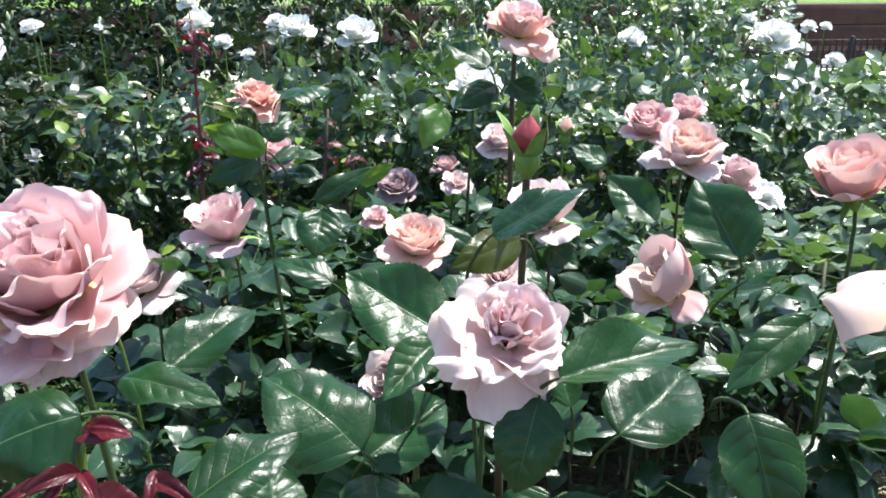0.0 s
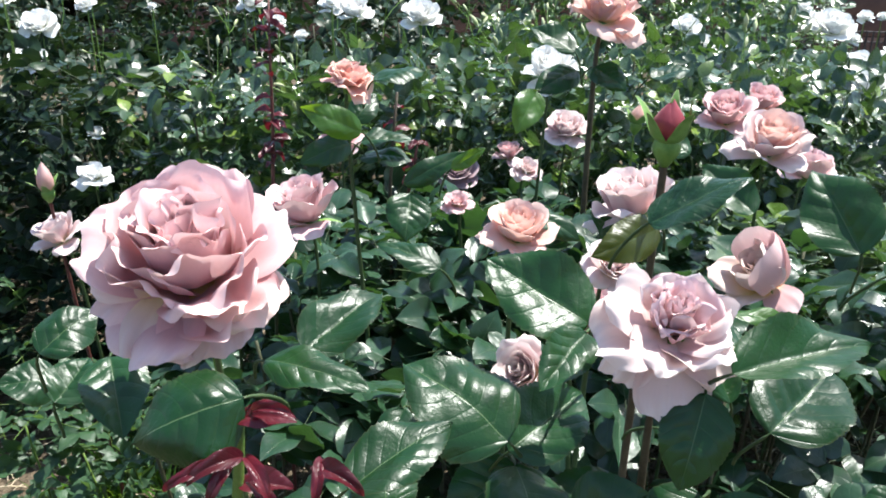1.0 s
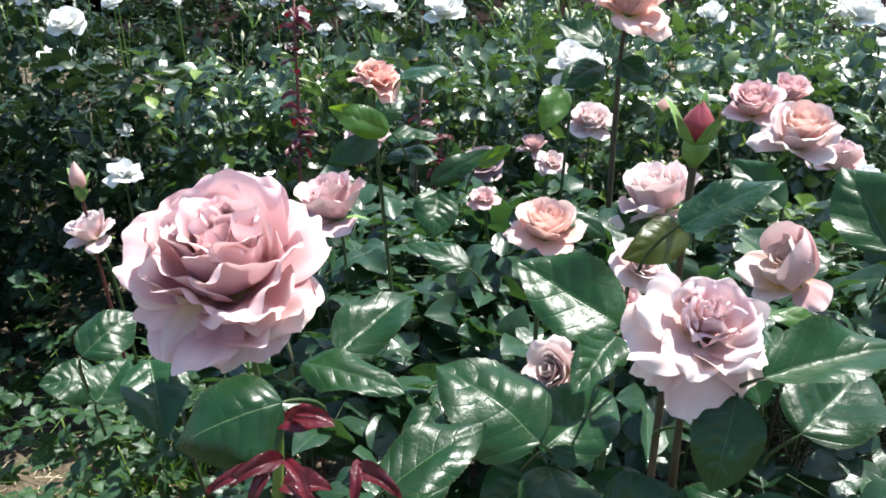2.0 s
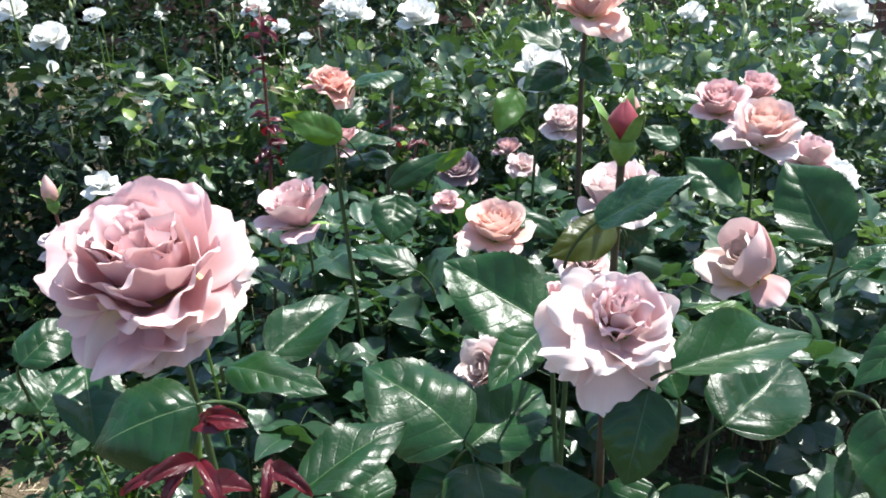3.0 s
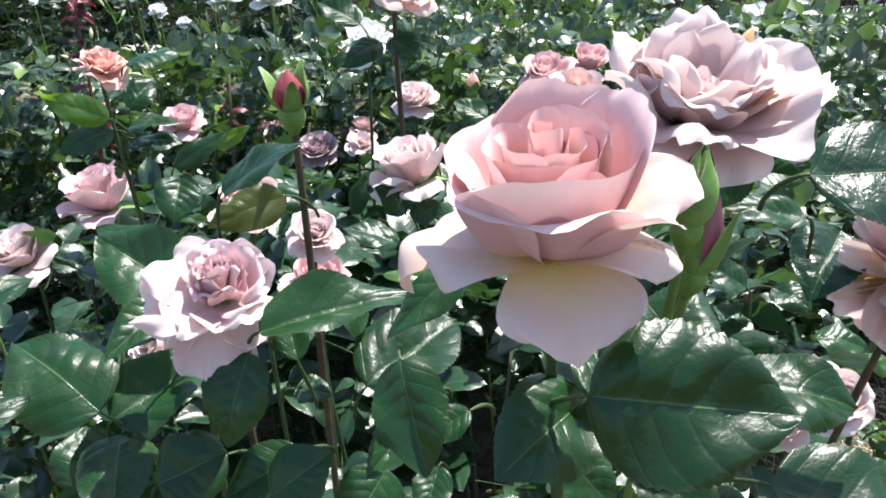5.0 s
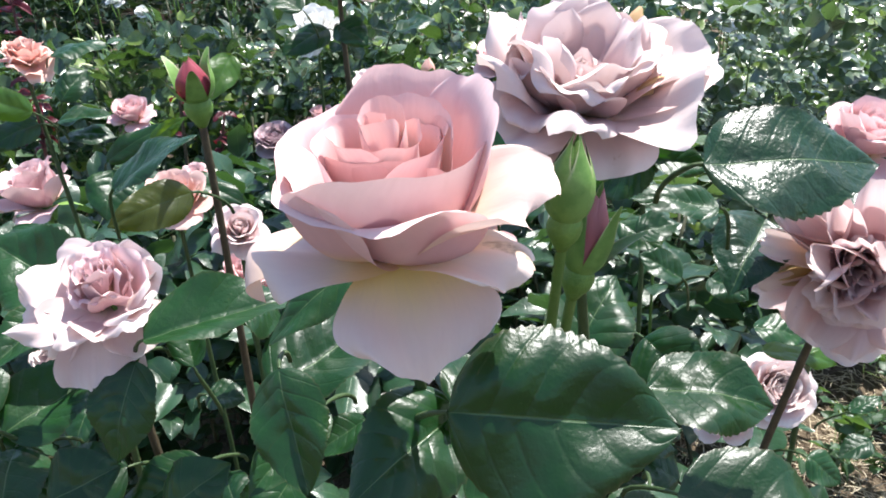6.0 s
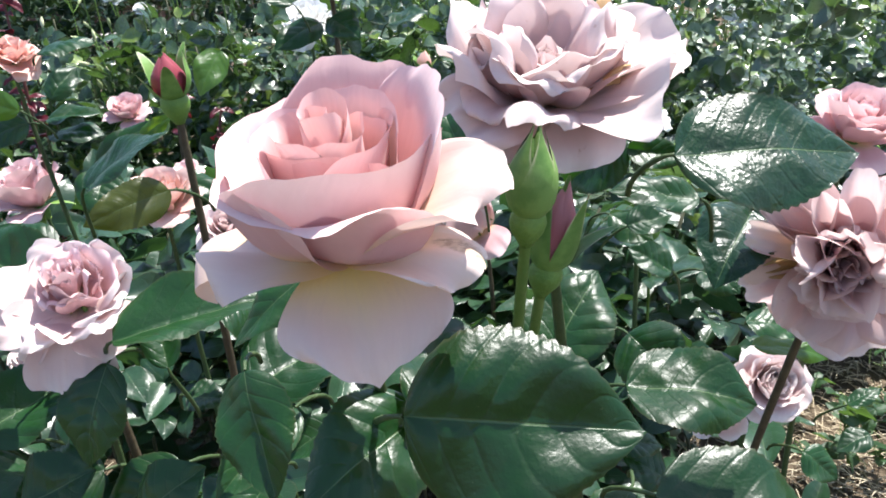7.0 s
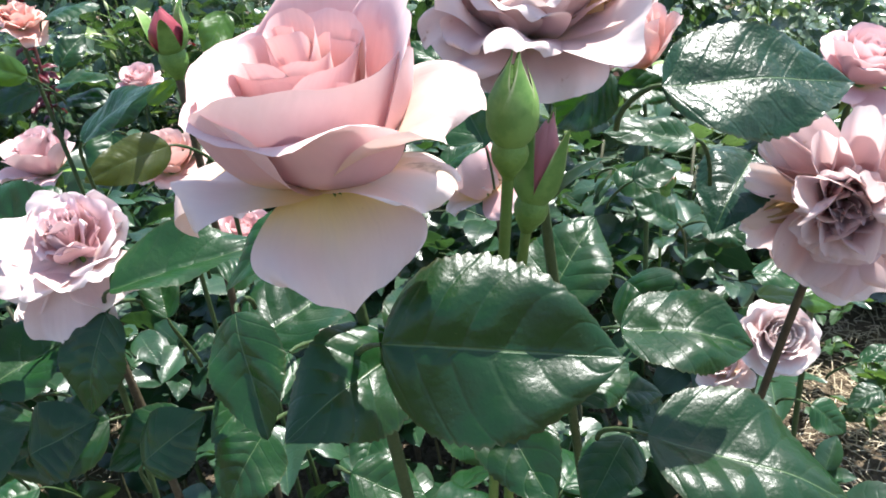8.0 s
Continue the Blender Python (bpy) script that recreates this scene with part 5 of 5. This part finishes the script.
leaf(rose_s, (0.123, 1.008, 0.727), (0.082, 1.003, 0.77), (0.63, -0.59, 0.51), 0.053, LEAF, droop=0.45, fold=0.25, cup=0.1, stalk=(0.135, 1.04, 0.679))
leaf(rose_s, (0.134, 0.964, 0.75), (0.171, 0.936, 0.732), (-0.04, -0.58, 0.82), 0.039, LEAF, droop=0.45, fold=0.25, cup=0.1, stalk=(0.121, 1.004, 0.722))
leaf(rose_s, (0.119, 0.843, 0.746), (0.056, 0.849, 0.767), (0.23, -0.47, 0.85), 0.043, LEAF, droop=0.45, fold=0.25, cup=0.1, stalk=(0.136, 0.871, 0.706))
leaf(rose_r, (0.187, 0.376, 0.927), (0.142, 0.361, 0.893), (-0.29, -0.66, 0.69), 0.024, LEAF, droop=0.3, fold=0.4, cup=0.1, stalk=(0.201, 0.411, 0.902))
leaf(rose_b, (0.149, 0.347, 0.889), (0.16, 0.317, 0.84), (-0.16, -0.85, 0.5), 0.039, LEAF, droop=0.3, fold=0.3, cup=0.1, stalk=(0.146, 0.386, 0.869))
leaf(rose_m, (-0.048, 0.449, 0.782), (-0.036, 0.386, 0.759), (0.11, -0.32, 0.94), 0.051, LEAF, droop=0.45, fold=0.3, cup=0.1, stalk=(-0.051, 0.496, 0.753))
leaf(rose_m, (-0.143, 0.551, 0.656), (-0.152, 0.597, 0.689), (0.19, -0.56, 0.81), 0.057, LEAF, droop=0.45, fold=0.25, cup=0.1, stalk=(-0.14, 0.567, 0.61))
leaf(rose_b, (0.228, 0.306, 0.892), (0.259, 0.342, 0.897), (0.09, -0.19, 0.98), 0.040, LEAF, droop=0.45, fold=0.25, cup=0.1, stalk=(0.216, 0.323, 0.856))
leaf(rose_m, (0.078, 0.437, 0.839), (0.066, 0.47, 0.87), (0.03, -0.67, 0.75), 0.023, LEAF, droop=0.45, fold=0.25, cup=0.1, stalk=(0.083, 0.454, 0.793))
leaf(rose_r, (0.123, 0.575, 0.832), (0.174, 0.573, 0.821), (0.18, -0.33, 0.93), 0.020, LEAF_YOUNG, droop=0.45, fold=0.25, cup=0.1, stalk=(0.106, 0.606, 0.8))
leaf(rose_r, (0.241, 0.59, 0.859), (0.275, 0.597, 0.873), (-0.27, -0.45, 0.85), 0.023, LEAF, droop=0.45, fold=0.25, cup=0.1, stalk=(0.225, 0.617, 0.817))
leaf(rose_u, (0.092, 0.495, 0.849), (0.117, 0.51, 0.831), (0.65, -0.2, 0.73), 0.050, LEAF, droop=0.45, fold=0.25, cup=0.1, stalk=(0.079, 0.517, 0.823))
leaf(rose_a, (-0.163, 0.373, 0.834), (-0.135, 0.361, 0.825), (0.07, -0.47, 0.88), 0.010, LEAF_RED, droop=2.0, fold=0.6, cup=0.1)
leaf(rose_a, (-0.2, 0.373, 0.84), (-0.227, 0.358, 0.831), (0.09, -0.59, 0.8), 0.010, LEAF_RED, droop=2.0, fold=0.6, cup=0.1)
leaf(rose_a, (-0.206, 0.373, 0.839), (-0.215, 0.355, 0.822), (0.11, -0.7, 0.7), 0.008, LEAF_RED, droop=2.0, fold=0.6, cup=0.1)
leaf(rose_a, (-0.199, 0.373, 0.84), (-0.183, 0.356, 0.821), (0.29, -0.57, 0.77), 0.008, LEAF_RED, droop=2.0, fold=0.6, cup=0.1)
leaf(rose_a, (-0.198, 0.389, 0.858), (-0.171, 0.38, 0.859), (-0.2, -0.49, 0.85), 0.007, LEAF_RED, droop=2.0, fold=0.6, cup=0.1)
leaf(rose_a, (-0.159, 0.375, 0.839), (-0.16, 0.357, 0.821), (0.15, -0.7, 0.69), 0.007, LEAF_RED, droop=2.0, fold=0.6, cup=0.1)
leaf(rose_a, (-0.197, 0.368, 0.827), (-0.176, 0.352, 0.81), (0.26, -0.51, 0.82), 0.008, LEAF_RED, droop=2.0, fold=0.6, cup=0.1)
leaf(rose_a, (-0.21, 0.371, 0.836), (-0.238, 0.356, 0.829), (0.11, -0.58, 0.81), 0.008, LEAF_RED, droop=2.0, fold=0.6, cup=0.1)
leaf(rose_b, (0.225, 0.256, 0.923), (0.304, 0.251, 0.913), (0.03, -0.79, 0.6), 0.063, LEAF, droop=0.3, fold=0.22, cup=0.16, stalk=(0.208, 0.287, 0.89), quilt=0.055, label="large glossy leaf with a pale midrib")
leaf(rose_b, (0.23, 0.284, 0.904), (0.189, 0.246, 0.894), (0.26, -0.5, 0.83), 0.043, LEAF, droop=0.4, fold=0.25, cup=0.1, stalk=(0.243, 0.326, 0.872))
leaf(rose_c, (0.337, 0.34, 0.977), (0.418, 0.352, 0.967), (-0.1, -0.72, 0.68), 0.053, LEAF_WAXY, droop=0.1, fold=0.22, cup=0.05, quilt=0.022, wave=0.035, stalk=(0.322, 0.353, 0.956), label="glossy leaf with silvery sheen")
leaf(rose_c, (0.328, 0.372, 0.847), (0.392, 0.365, 0.833), (0.14, -0.5, 0.86), 0.051, LEAF, droop=0.45, fold=0.4, cup=0.1, stalk=(0.311, 0.403, 0.816))
leaf(rose_d, (0.329, 0.318, 0.824), (0.419, 0.302, 0.785), (0.28, -0.46, 0.84), 0.069, LEAF, droop=0.45, fold=0.35, cup=0.1, stalk=(0.312, 0.351, 0.796))
leaf(rose_c, (0.431, 0.483, 0.889), (0.394, 0.438, 0.861), (-0.09, -0.47, 0.88), 0.048, LEAF_WAXY, droop=0.45, fold=0.4, cup=0.1, stalk=(0.441, 0.526, 0.861))
leaf(rose_c, (0.375, 0.416, 0.926), (0.328, 0.419, 0.933), (0.11, -0.4, 0.91), 0.024, LEAF, droop=0.45, fold=0.25, cup=0.1, stalk=(0.393, 0.445, 0.888))
leaf(rose_b, (0.162, 0.373, 0.849), (0.128, 0.331, 0.829), (0.24, -0.57, 0.79), 0.028, LEAF, droop=0.6, fold=0.6, cup=0.1, stalk=(0.173, 0.416, 0.82))
leaf(rose_b, (0.229, 0.273, 0.912), (0.252, 0.318, 0.914), (0.29, -0.2, 0.94), 0.030, LEAF, droop=0.45, fold=0.25, cup=0.1, stalk=(0.22, 0.287, 0.876))
leaf(rose_c, (0.295, 0.413, 0.838), (0.331, 0.451, 0.872), (-0.04, -0.65, 0.76), 0.051, LEAF, droop=0.45, fold=0.25, cup=0.1, stalk=(0.285, 0.433, 0.793))
leaf(rose_b, (0.183, 0.373, 0.839), (0.154, 0.366, 0.823), (-0.29, -0.56, 0.77), 0.020, LEAF, droop=0.45, fold=0.25, cup=0.1, stalk=(0.198, 0.407, 0.812))
leaf(rose_c, (0.327, 0.386, 0.972), (0.303, 0.396, 0.946), (-0.58, -0.78, 0.24), 0.032, LEAF, droop=0.45, fold=0.3, cup=0.1, stalk=(0.339, 0.411, 0.95))
leaf(rose_d, (0.449, 0.506, 0.778), (0.501, 0.501, 0.765), (0.19, -0.32, 0.93), 0.024, LEAF_YOUNG, droop=0.45, fold=0.25, cup=0.1)
leaf(rose_d, (0.472, 0.573, 0.756), (0.515, 0.568, 0.745), (0.18, -0.44, 0.88), 0.031, LEAF, droop=0.45, fold=0.25, cup=0.1)
leaf(rose_e, (0.405, 0.68, 0.798), (0.445, 0.683, 0.804), (-0.1, -0.43, 0.9), 0.033, LEAF, droop=0.45, fold=0.25, cup=0.1, stalk=(0.387, 0.709, 0.761))
leaf(rose_e, (0.397, 0.712, 0.797), (0.43, 0.68, 0.774), (-0.04, -0.6, 0.8), 0.030, LEAF, droop=0.45, fold=0.25, cup=0.1, stalk=(0.385, 0.754, 0.77))
leaf(rose_e, (0.418, 0.591, 0.796), (0.385, 0.6, 0.815), (0.25, -0.64, 0.73), 0.030, LEAF, droop=0.45, fold=0.25, cup=0.1, stalk=(0.434, 0.618, 0.752))
leaf(rose_e, (0.444, 0.6, 0.79), (0.466, 0.574, 0.781), (-0.21, -0.47, 0.86), 0.031, LEAF, droop=0.45, fold=0.25, cup=0.1, stalk=(0.432, 0.643, 0.759))
leaf(rose_e, (0.634, 0.691, 0.579), (0.669, 0.696, 0.59), (-0.23, -0.33, 0.92), 0.020, LEAF, droop=0.45, fold=0.25, cup=0.1, stalk=(0.617, 0.719, 0.539))
leaf(rose_e, (0.525, 0.562, 0.634), (0.551, 0.552, 0.61), (0.31, -0.69, 0.66), 0.031, LEAF, droop=0.45, fold=0.25, cup=0.1, stalk=(0.512, 0.597, 0.61))
leaf(rose_e, (0.628, 0.638, 0.583), (0.595, 0.632, 0.571), (-0.26, -0.39, 0.88), 0.027, LEAF, droop=0.45, fold=0.25, cup=0.1, stalk=(0.645, 0.671, 0.554))
leaf(rose_b, (0.37, 0.431, 0.732), (0.343, 0.439, 0.75), (0.33, -0.58, 0.74), 0.030, LEAF, droop=0.45, fold=0.25, cup=0.1, stalk=(0.385, 0.456, 0.687))
leaf(rose_b, (0.349, 0.452, 0.828), (0.374, 0.421, 0.807), (-0.23, -0.67, 0.71), 0.044, LEAF, droop=0.45, fold=0.25, cup=0.1, stalk=(0.339, 0.495, 0.802))
leaf(rose_m, (0.058, 0.505, 0.775), (0.085, 0.502, 0.77), (0.16, -0.37, 0.92), 0.028, LEAF, droop=0.45, fold=0.25, cup=0.1, stalk=(0.04, 0.536, 0.744))
leaf(rose_u, (-0.026, 0.807, 0.839), (0.037, 0.794, 0.808), (0.26, -0.57, 0.78), 0.034, LEAF, droop=0.45, fold=0.25, cup=0.1, stalk=(-0.041, 0.841, 0.812))
red_shoot([(-0.407, 1.32, 0.71), (-0.4, 1.32, 0.809), (-0.397, 1.32, 0.913), (-0.393, 1.32, 1.01)], 26, 1, "tall dark red young rose shoot with drooping leaves")
red_shoot([(-0.219, 1.45, 0.666), (-0.211, 1.45, 0.764), (-0.203, 1.45, 0.842)], 5, 2, "bare brownish rose shoot with a few tip leaves", BROWN_STEM)
red_shoot([(-0.194, 1.6, 0.62), (-0.183, 1.6, 0.674), (-0.174, 1.6, 0.715)], 8, 3, "short red rose shoot in the shade")
red_shoot([(-0.211, 0.39, 0.801), (-0.207, 0.39, 0.834), (-0.205, 0.39, 0.855)], 2, 4, "stout olive green young rose shoot with red leaves", GREEN_STEM)
leaf(rose_b, (0.258, 0.297, 0.872), (0.28, 0.26, 0.84), (-0.02, -0.65, 0.76), 0.033, LEAF, droop=0.45, fold=0.2, cup=0.1, stalk=(0.251, 0.339, 0.847))
leaf(rose_b, (0.333, 0.375, 0.777), (0.305, 0.342, 0.757), (-0.05, -0.48, 0.87), 0.035, LEAF, droop=0.45, fold=0.25, cup=0.1, stalk=(0.343, 0.418, 0.749))
leaf(rose_m, (0.023, 0.439, 0.769), (-0.048, 0.426, 0.748), (-0.07, -0.72, 0.69), 0.053, LEAF, droop=0.45, fold=0.25, cup=0.1, stalk=(0.04, 0.472, 0.739))
leaf(rose_m, (0.071, 0.44, 0.767), (0.019, 0.425, 0.742), (-0.16, -0.68, 0.72), 0.038, LEAF, droop=0.45, fold=0.25, cup=0.1, stalk=(0.087, 0.474, 0.74))
leaf(rose_u, (0.131, 0.403, 0.779), (0.104, 0.383, 0.741), (-0.11, -0.85, 0.51), 0.043, LEAF, droop=0.45, fold=0.25, cup=0.1, stalk=(0.14, 0.44, 0.758))
leaf(rose_b, (0.184, 0.36, 0.779), (0.224, 0.352, 0.759), (0.29, -0.52, 0.8), 0.034, LEAF, droop=0.45, fold=0.25, cup=0.1, stalk=(0.168, 0.393, 0.751))
leaf(rose_b, (0.236, 0.399, 0.787), (0.268, 0.385, 0.755), (0.3, -0.72, 0.63), 0.037, LEAF, droop=0.45, fold=0.25, cup=0.1, stalk=(0.224, 0.435, 0.764))
leaf(rose_c, (0.305, 0.393, 0.792), (0.342, 0.417, 0.794), (0.25, -0.45, 0.86), 0.035, LEAF, droop=0.45, fold=0.25, cup=0.1, stalk=(0.29, 0.413, 0.757))
leaf(rose_c, (0.341, 0.443, 0.756), (0.37, 0.441, 0.75), (0.16, -0.38, 0.91), 0.026, LEAF, droop=0.45, fold=0.25, cup=0.1, stalk=(0.323, 0.474, 0.724))
leaf(rose_m, (-0.046, 0.464, 0.771), (-0.091, 0.449, 0.737), (-0.22, -0.76, 0.62), 0.048, LEAF, droop=0.45, fold=0.25, cup=0.1, stalk=(-0.032, 0.498, 0.746))
leaf(rose_m, (-0.014, 0.409, 0.77), (0.03, 0.417, 0.787), (-0.15, -0.71, 0.69), 0.048, LEAF, droop=0.45, fold=0.25, cup=0.1, stalk=(-0.03, 0.436, 0.728))
leaf(rose_m, (0.062, 0.389, 0.773), (0.1, 0.4, 0.796), (-0.21, -0.72, 0.66), 0.041, LEAF, droop=0.45, fold=0.25, cup=0.1, stalk=(0.046, 0.416, 0.729))
leaf(rose_a, (-0.384, 0.513, 0.821), (-0.357, 0.553, 0.837), (0.24, -0.5, 0.83), 0.040, LEAF, droop=0.45, fold=0.25, cup=0.1, stalk=(-0.394, 0.529, 0.78))
leaf(rose_a, (-0.402, 0.551, 0.757), (-0.389, 0.591, 0.775), (0.25, -0.47, 0.85), 0.043, LEAF, droop=0.45, fold=0.25, cup=0.1, stalk=(-0.408, 0.565, 0.715))
leaf(rose_c, (0.329, 0.383, 0.967), (0.355, 0.38, 0.96), (0.02, -0.89, 0.46), 0.016, LEAF, droop=0.45, fold=0.5, cup=0.1, stalk=(0.312, 0.415, 0.937))

# ---- white roses over the far bed ----
def white_rose(place, radius, seed, face=(0, -0.4, 0.9)):
    foot = (place[0], place[1] + 0.03, -0.02)
    t = thing("rose", foot, "pure white open garden rose above the far bed", "rose", "white roses")
    neck = bloom(t, place, face, radius, "pompom", WHITE, 900 + seed, 7, seed * 0.7, False)
    part("stem", tube(curve(neck, foot, (0, 0, -0.1), (0, 0, -0.4), 6), 0.0022, 5), GREEN_STEM, t)


white_rose((-1.257, 2.6, 0.91), 0.018, 0)
white_rose((-0.724, 2.5, 0.925), 0.044, 1)
white_rose((-0.627, 2.4, 0.873), 0.028, 2)
white_rose((-0.557, 2.4, 0.836), 0.022, 3)
white_rose((-0.365, 2.13, 0.932), 0.049, 4)
white_rose((-0.178, 1.78, 0.951), 0.045, 5)
white_rose((0.65, 2.75, 0.841), 0.048, 6)
white_rose((1.193, 3.2, 0.871), 0.042, 7)
white_rose((1.266, 3.2, 0.818), 0.049, 8)
white_rose((1.363, 3.2, 0.802), 0.044, 9)
white_rose((1.442, 3.2, 0.836), 0.032, 10)
white_rose((1.415, 2.9, 0.745), 0.038, 11)
white_rose((1.199, 2.6, 0.688), 0.062, 12)
white_rose((0.725, 2.8, 0.776), 0.043, 13)
white_rose((-1.526, 3, 0.402), 0.034, 14)
white_rose((-0.467, 2.4, 0.931), 0.028, 15)
white_rose((1.505, 3.2, 0.837), 0.024, 16)
white_rose((-1.379, 2.4, 0.761), 0.057, 17)
white_rose((-1.383, 2.5, 0.854), 0.057, 18)
white_rose((-1.481, 2.5, 0.936), 0.048, 19)
white_rose((-1.228, 2.5, 0.912), 0.033, 20)
white_rose((-1.205, 2.3, 0.431), 0.062, 21)
white_rose((-1.325, 2.6, 0.488), 0.030, 22)
white_rose((1.303, 2.9, 0.7), 0.067, 23)
white_rose((1.282, 3.1, 0.815), 0.083, 24)
white_rose((-0.485, 2.5, 0.916), 0.038, 25)
white_rose((-1.026, 2.5, 0.907), 0.014, 26)
white_rose((-1.451, 2.44, 1.012), 0.039, 27)
white_rose((-0.74, 2.464, 0.983), 0.032, 28)
white_rose((-3.318, 4.257, 0.975), 0.038, 29)
white_rose((-0.238, 3.406, 1.006), 0.044, 30)
white_rose((0.068, 2.996, 1.003), 0.034, 31)
white_rose((1.125, 2.204, 0.766), 0.035, 32)
white_rose((-0.339, 4.697, 0.982), 0.042, 33)
white_rose((0.252, 2.285, 0.974), 0.031, 34)
white_rose((1.811, 4.049, 0.662), 0.039, 35)
white_rose((0.494, 3.035, 1.005), 0.033, 36)
white_rose((0.165, 4.524, 1.001), 0.042, 37)
white_rose((0.639, 3.4, 1.019), 0.032, 38)
white_rose((-1.644, 4.579, 0.983), 0.032, 39)
white_rose((-2.128, 4.156, 1.018), 0.034, 40)
white_rose((-1.323, 3.773, 0.995), 0.033, 41)
white_rose((0.461, 2.705, 1.008), 0.039, 42)
white_rose((-3.065, 4.779, 1.017), 0.033, 43)
white_rose((-0.071, 4.9, 0.995), 0.045, 44)

# ---- low plants and straw on the soil ----
GRASS = [(-0.82, 1.39), (-0.85, 1.39), (-0.77, 1.40)]
def low_plant(x, y, height, seed, label="low pale green leafy weed on the soil"):
    r = np.random.default_rng(seed)
    t = thing("weed", (x, y, -0.02), label, "plant", "low weeds")
    n = 26
    p = np.stack([x + r.normal(0, 0.06, n), y + r.normal(0, 0.06, n), r.uniform(0.05, height, n)], 1)
    out = np.stack([r.normal(0, 1, n), r.normal(-0.2, 1, n), r.normal(0.5, 0.3, n)], 1)
    foliage("foliage", r, p, out, 0.034, SMALL, LEAF_WEED, t, GREEN_STEM)
    for i in range(3):
        part("stem", tube(curve((x, y, -0.02), p[i * 5], (0, 0, 0.1), (0, 0, 0.1), 5), 0.002, 5), GREEN_STEM, t)


r = np.random.default_rng(5)
for i in range(16):
    low_plant(r.uniform(-1.5, -0.52), r.uniform(0.85, 1.65), r.uniform(0.2, 0.42), 300 + i)
for i in range(7):
    low_plant(r.uniform(-0.8, -0.5), r.uniform(0.6, 0.9), r.uniform(0.25, 0.42), 350 + i)
for i in range(7):
    low_plant(r.uniform(0.75, 1.35), r.uniform(1.25, 1.75), r.uniform(0.1, 0.3), 330 + i)

def grass_tuft(x, y, height, seed):
    """Fine green blades from one foot."""
    q = np.random.default_rng(seed)
    t = thing("grass_tuft", (x, y, 0), "small tuft of fresh green grass on the soil", "grass", "grass tufts")
    for i in range(16):
        w, far = q.uniform(0, 6.3), q.uniform(0.2, 0.7) * height
        foot = np.array((x + q.normal(0, 0.012), y + q.normal(0, 0.012), -0.01))
        tip = foot + (math.cos(w) * far, math.sin(w) * far, height * q.uniform(0.6, 1.0))
        part("blade", placed(leaf_shape(6, 2, 0.06, 0.7, 0.5, 0, 0, 0.01, 0, seed + i), foot, tip, (0, -0.3, 1)), LEAF_YOUNG, t)


for i, (x, y) in enumerate(GRASS):
    for k in range(5):
        grass_tuft(x + r.normal(0, 0.05), y + r.normal(0, 0.05), r.uniform(0.06, 0.12), 600 + i * 10 + k)

pieces = []
for i in range(4200):
    x, y = (r.uniform(0.6, 1.45), r.uniform(0.75, 1.7)) if i % 3 else (r.uniform(-1.8, -0.4), r.uniform(0.8, 2.4))
    a, long = r.uniform(0, 6.3), r.uniform(0.015, 0.06)
    z = soil_height(x, y) + r.uniform(0.002, 0.02)
    d = np.array([math.cos(a) * long, math.sin(a) * long, r.normal(0, 0.008)])
    v, f, uv = tube([np.array([x, y, z]) - d / 2, np.array([x, y, z + 0.003]), np.array([x, y, z]) + d / 2], 0.0012, 3, False)
    pieces.append((v, np.array(f), uv))
s = joined(pieces)
me = fast_mesh("straw", s, STRAW)
tagged(new("straw", me), "dry straw and clippings scattered over the soil", "straw", kind="stuff")
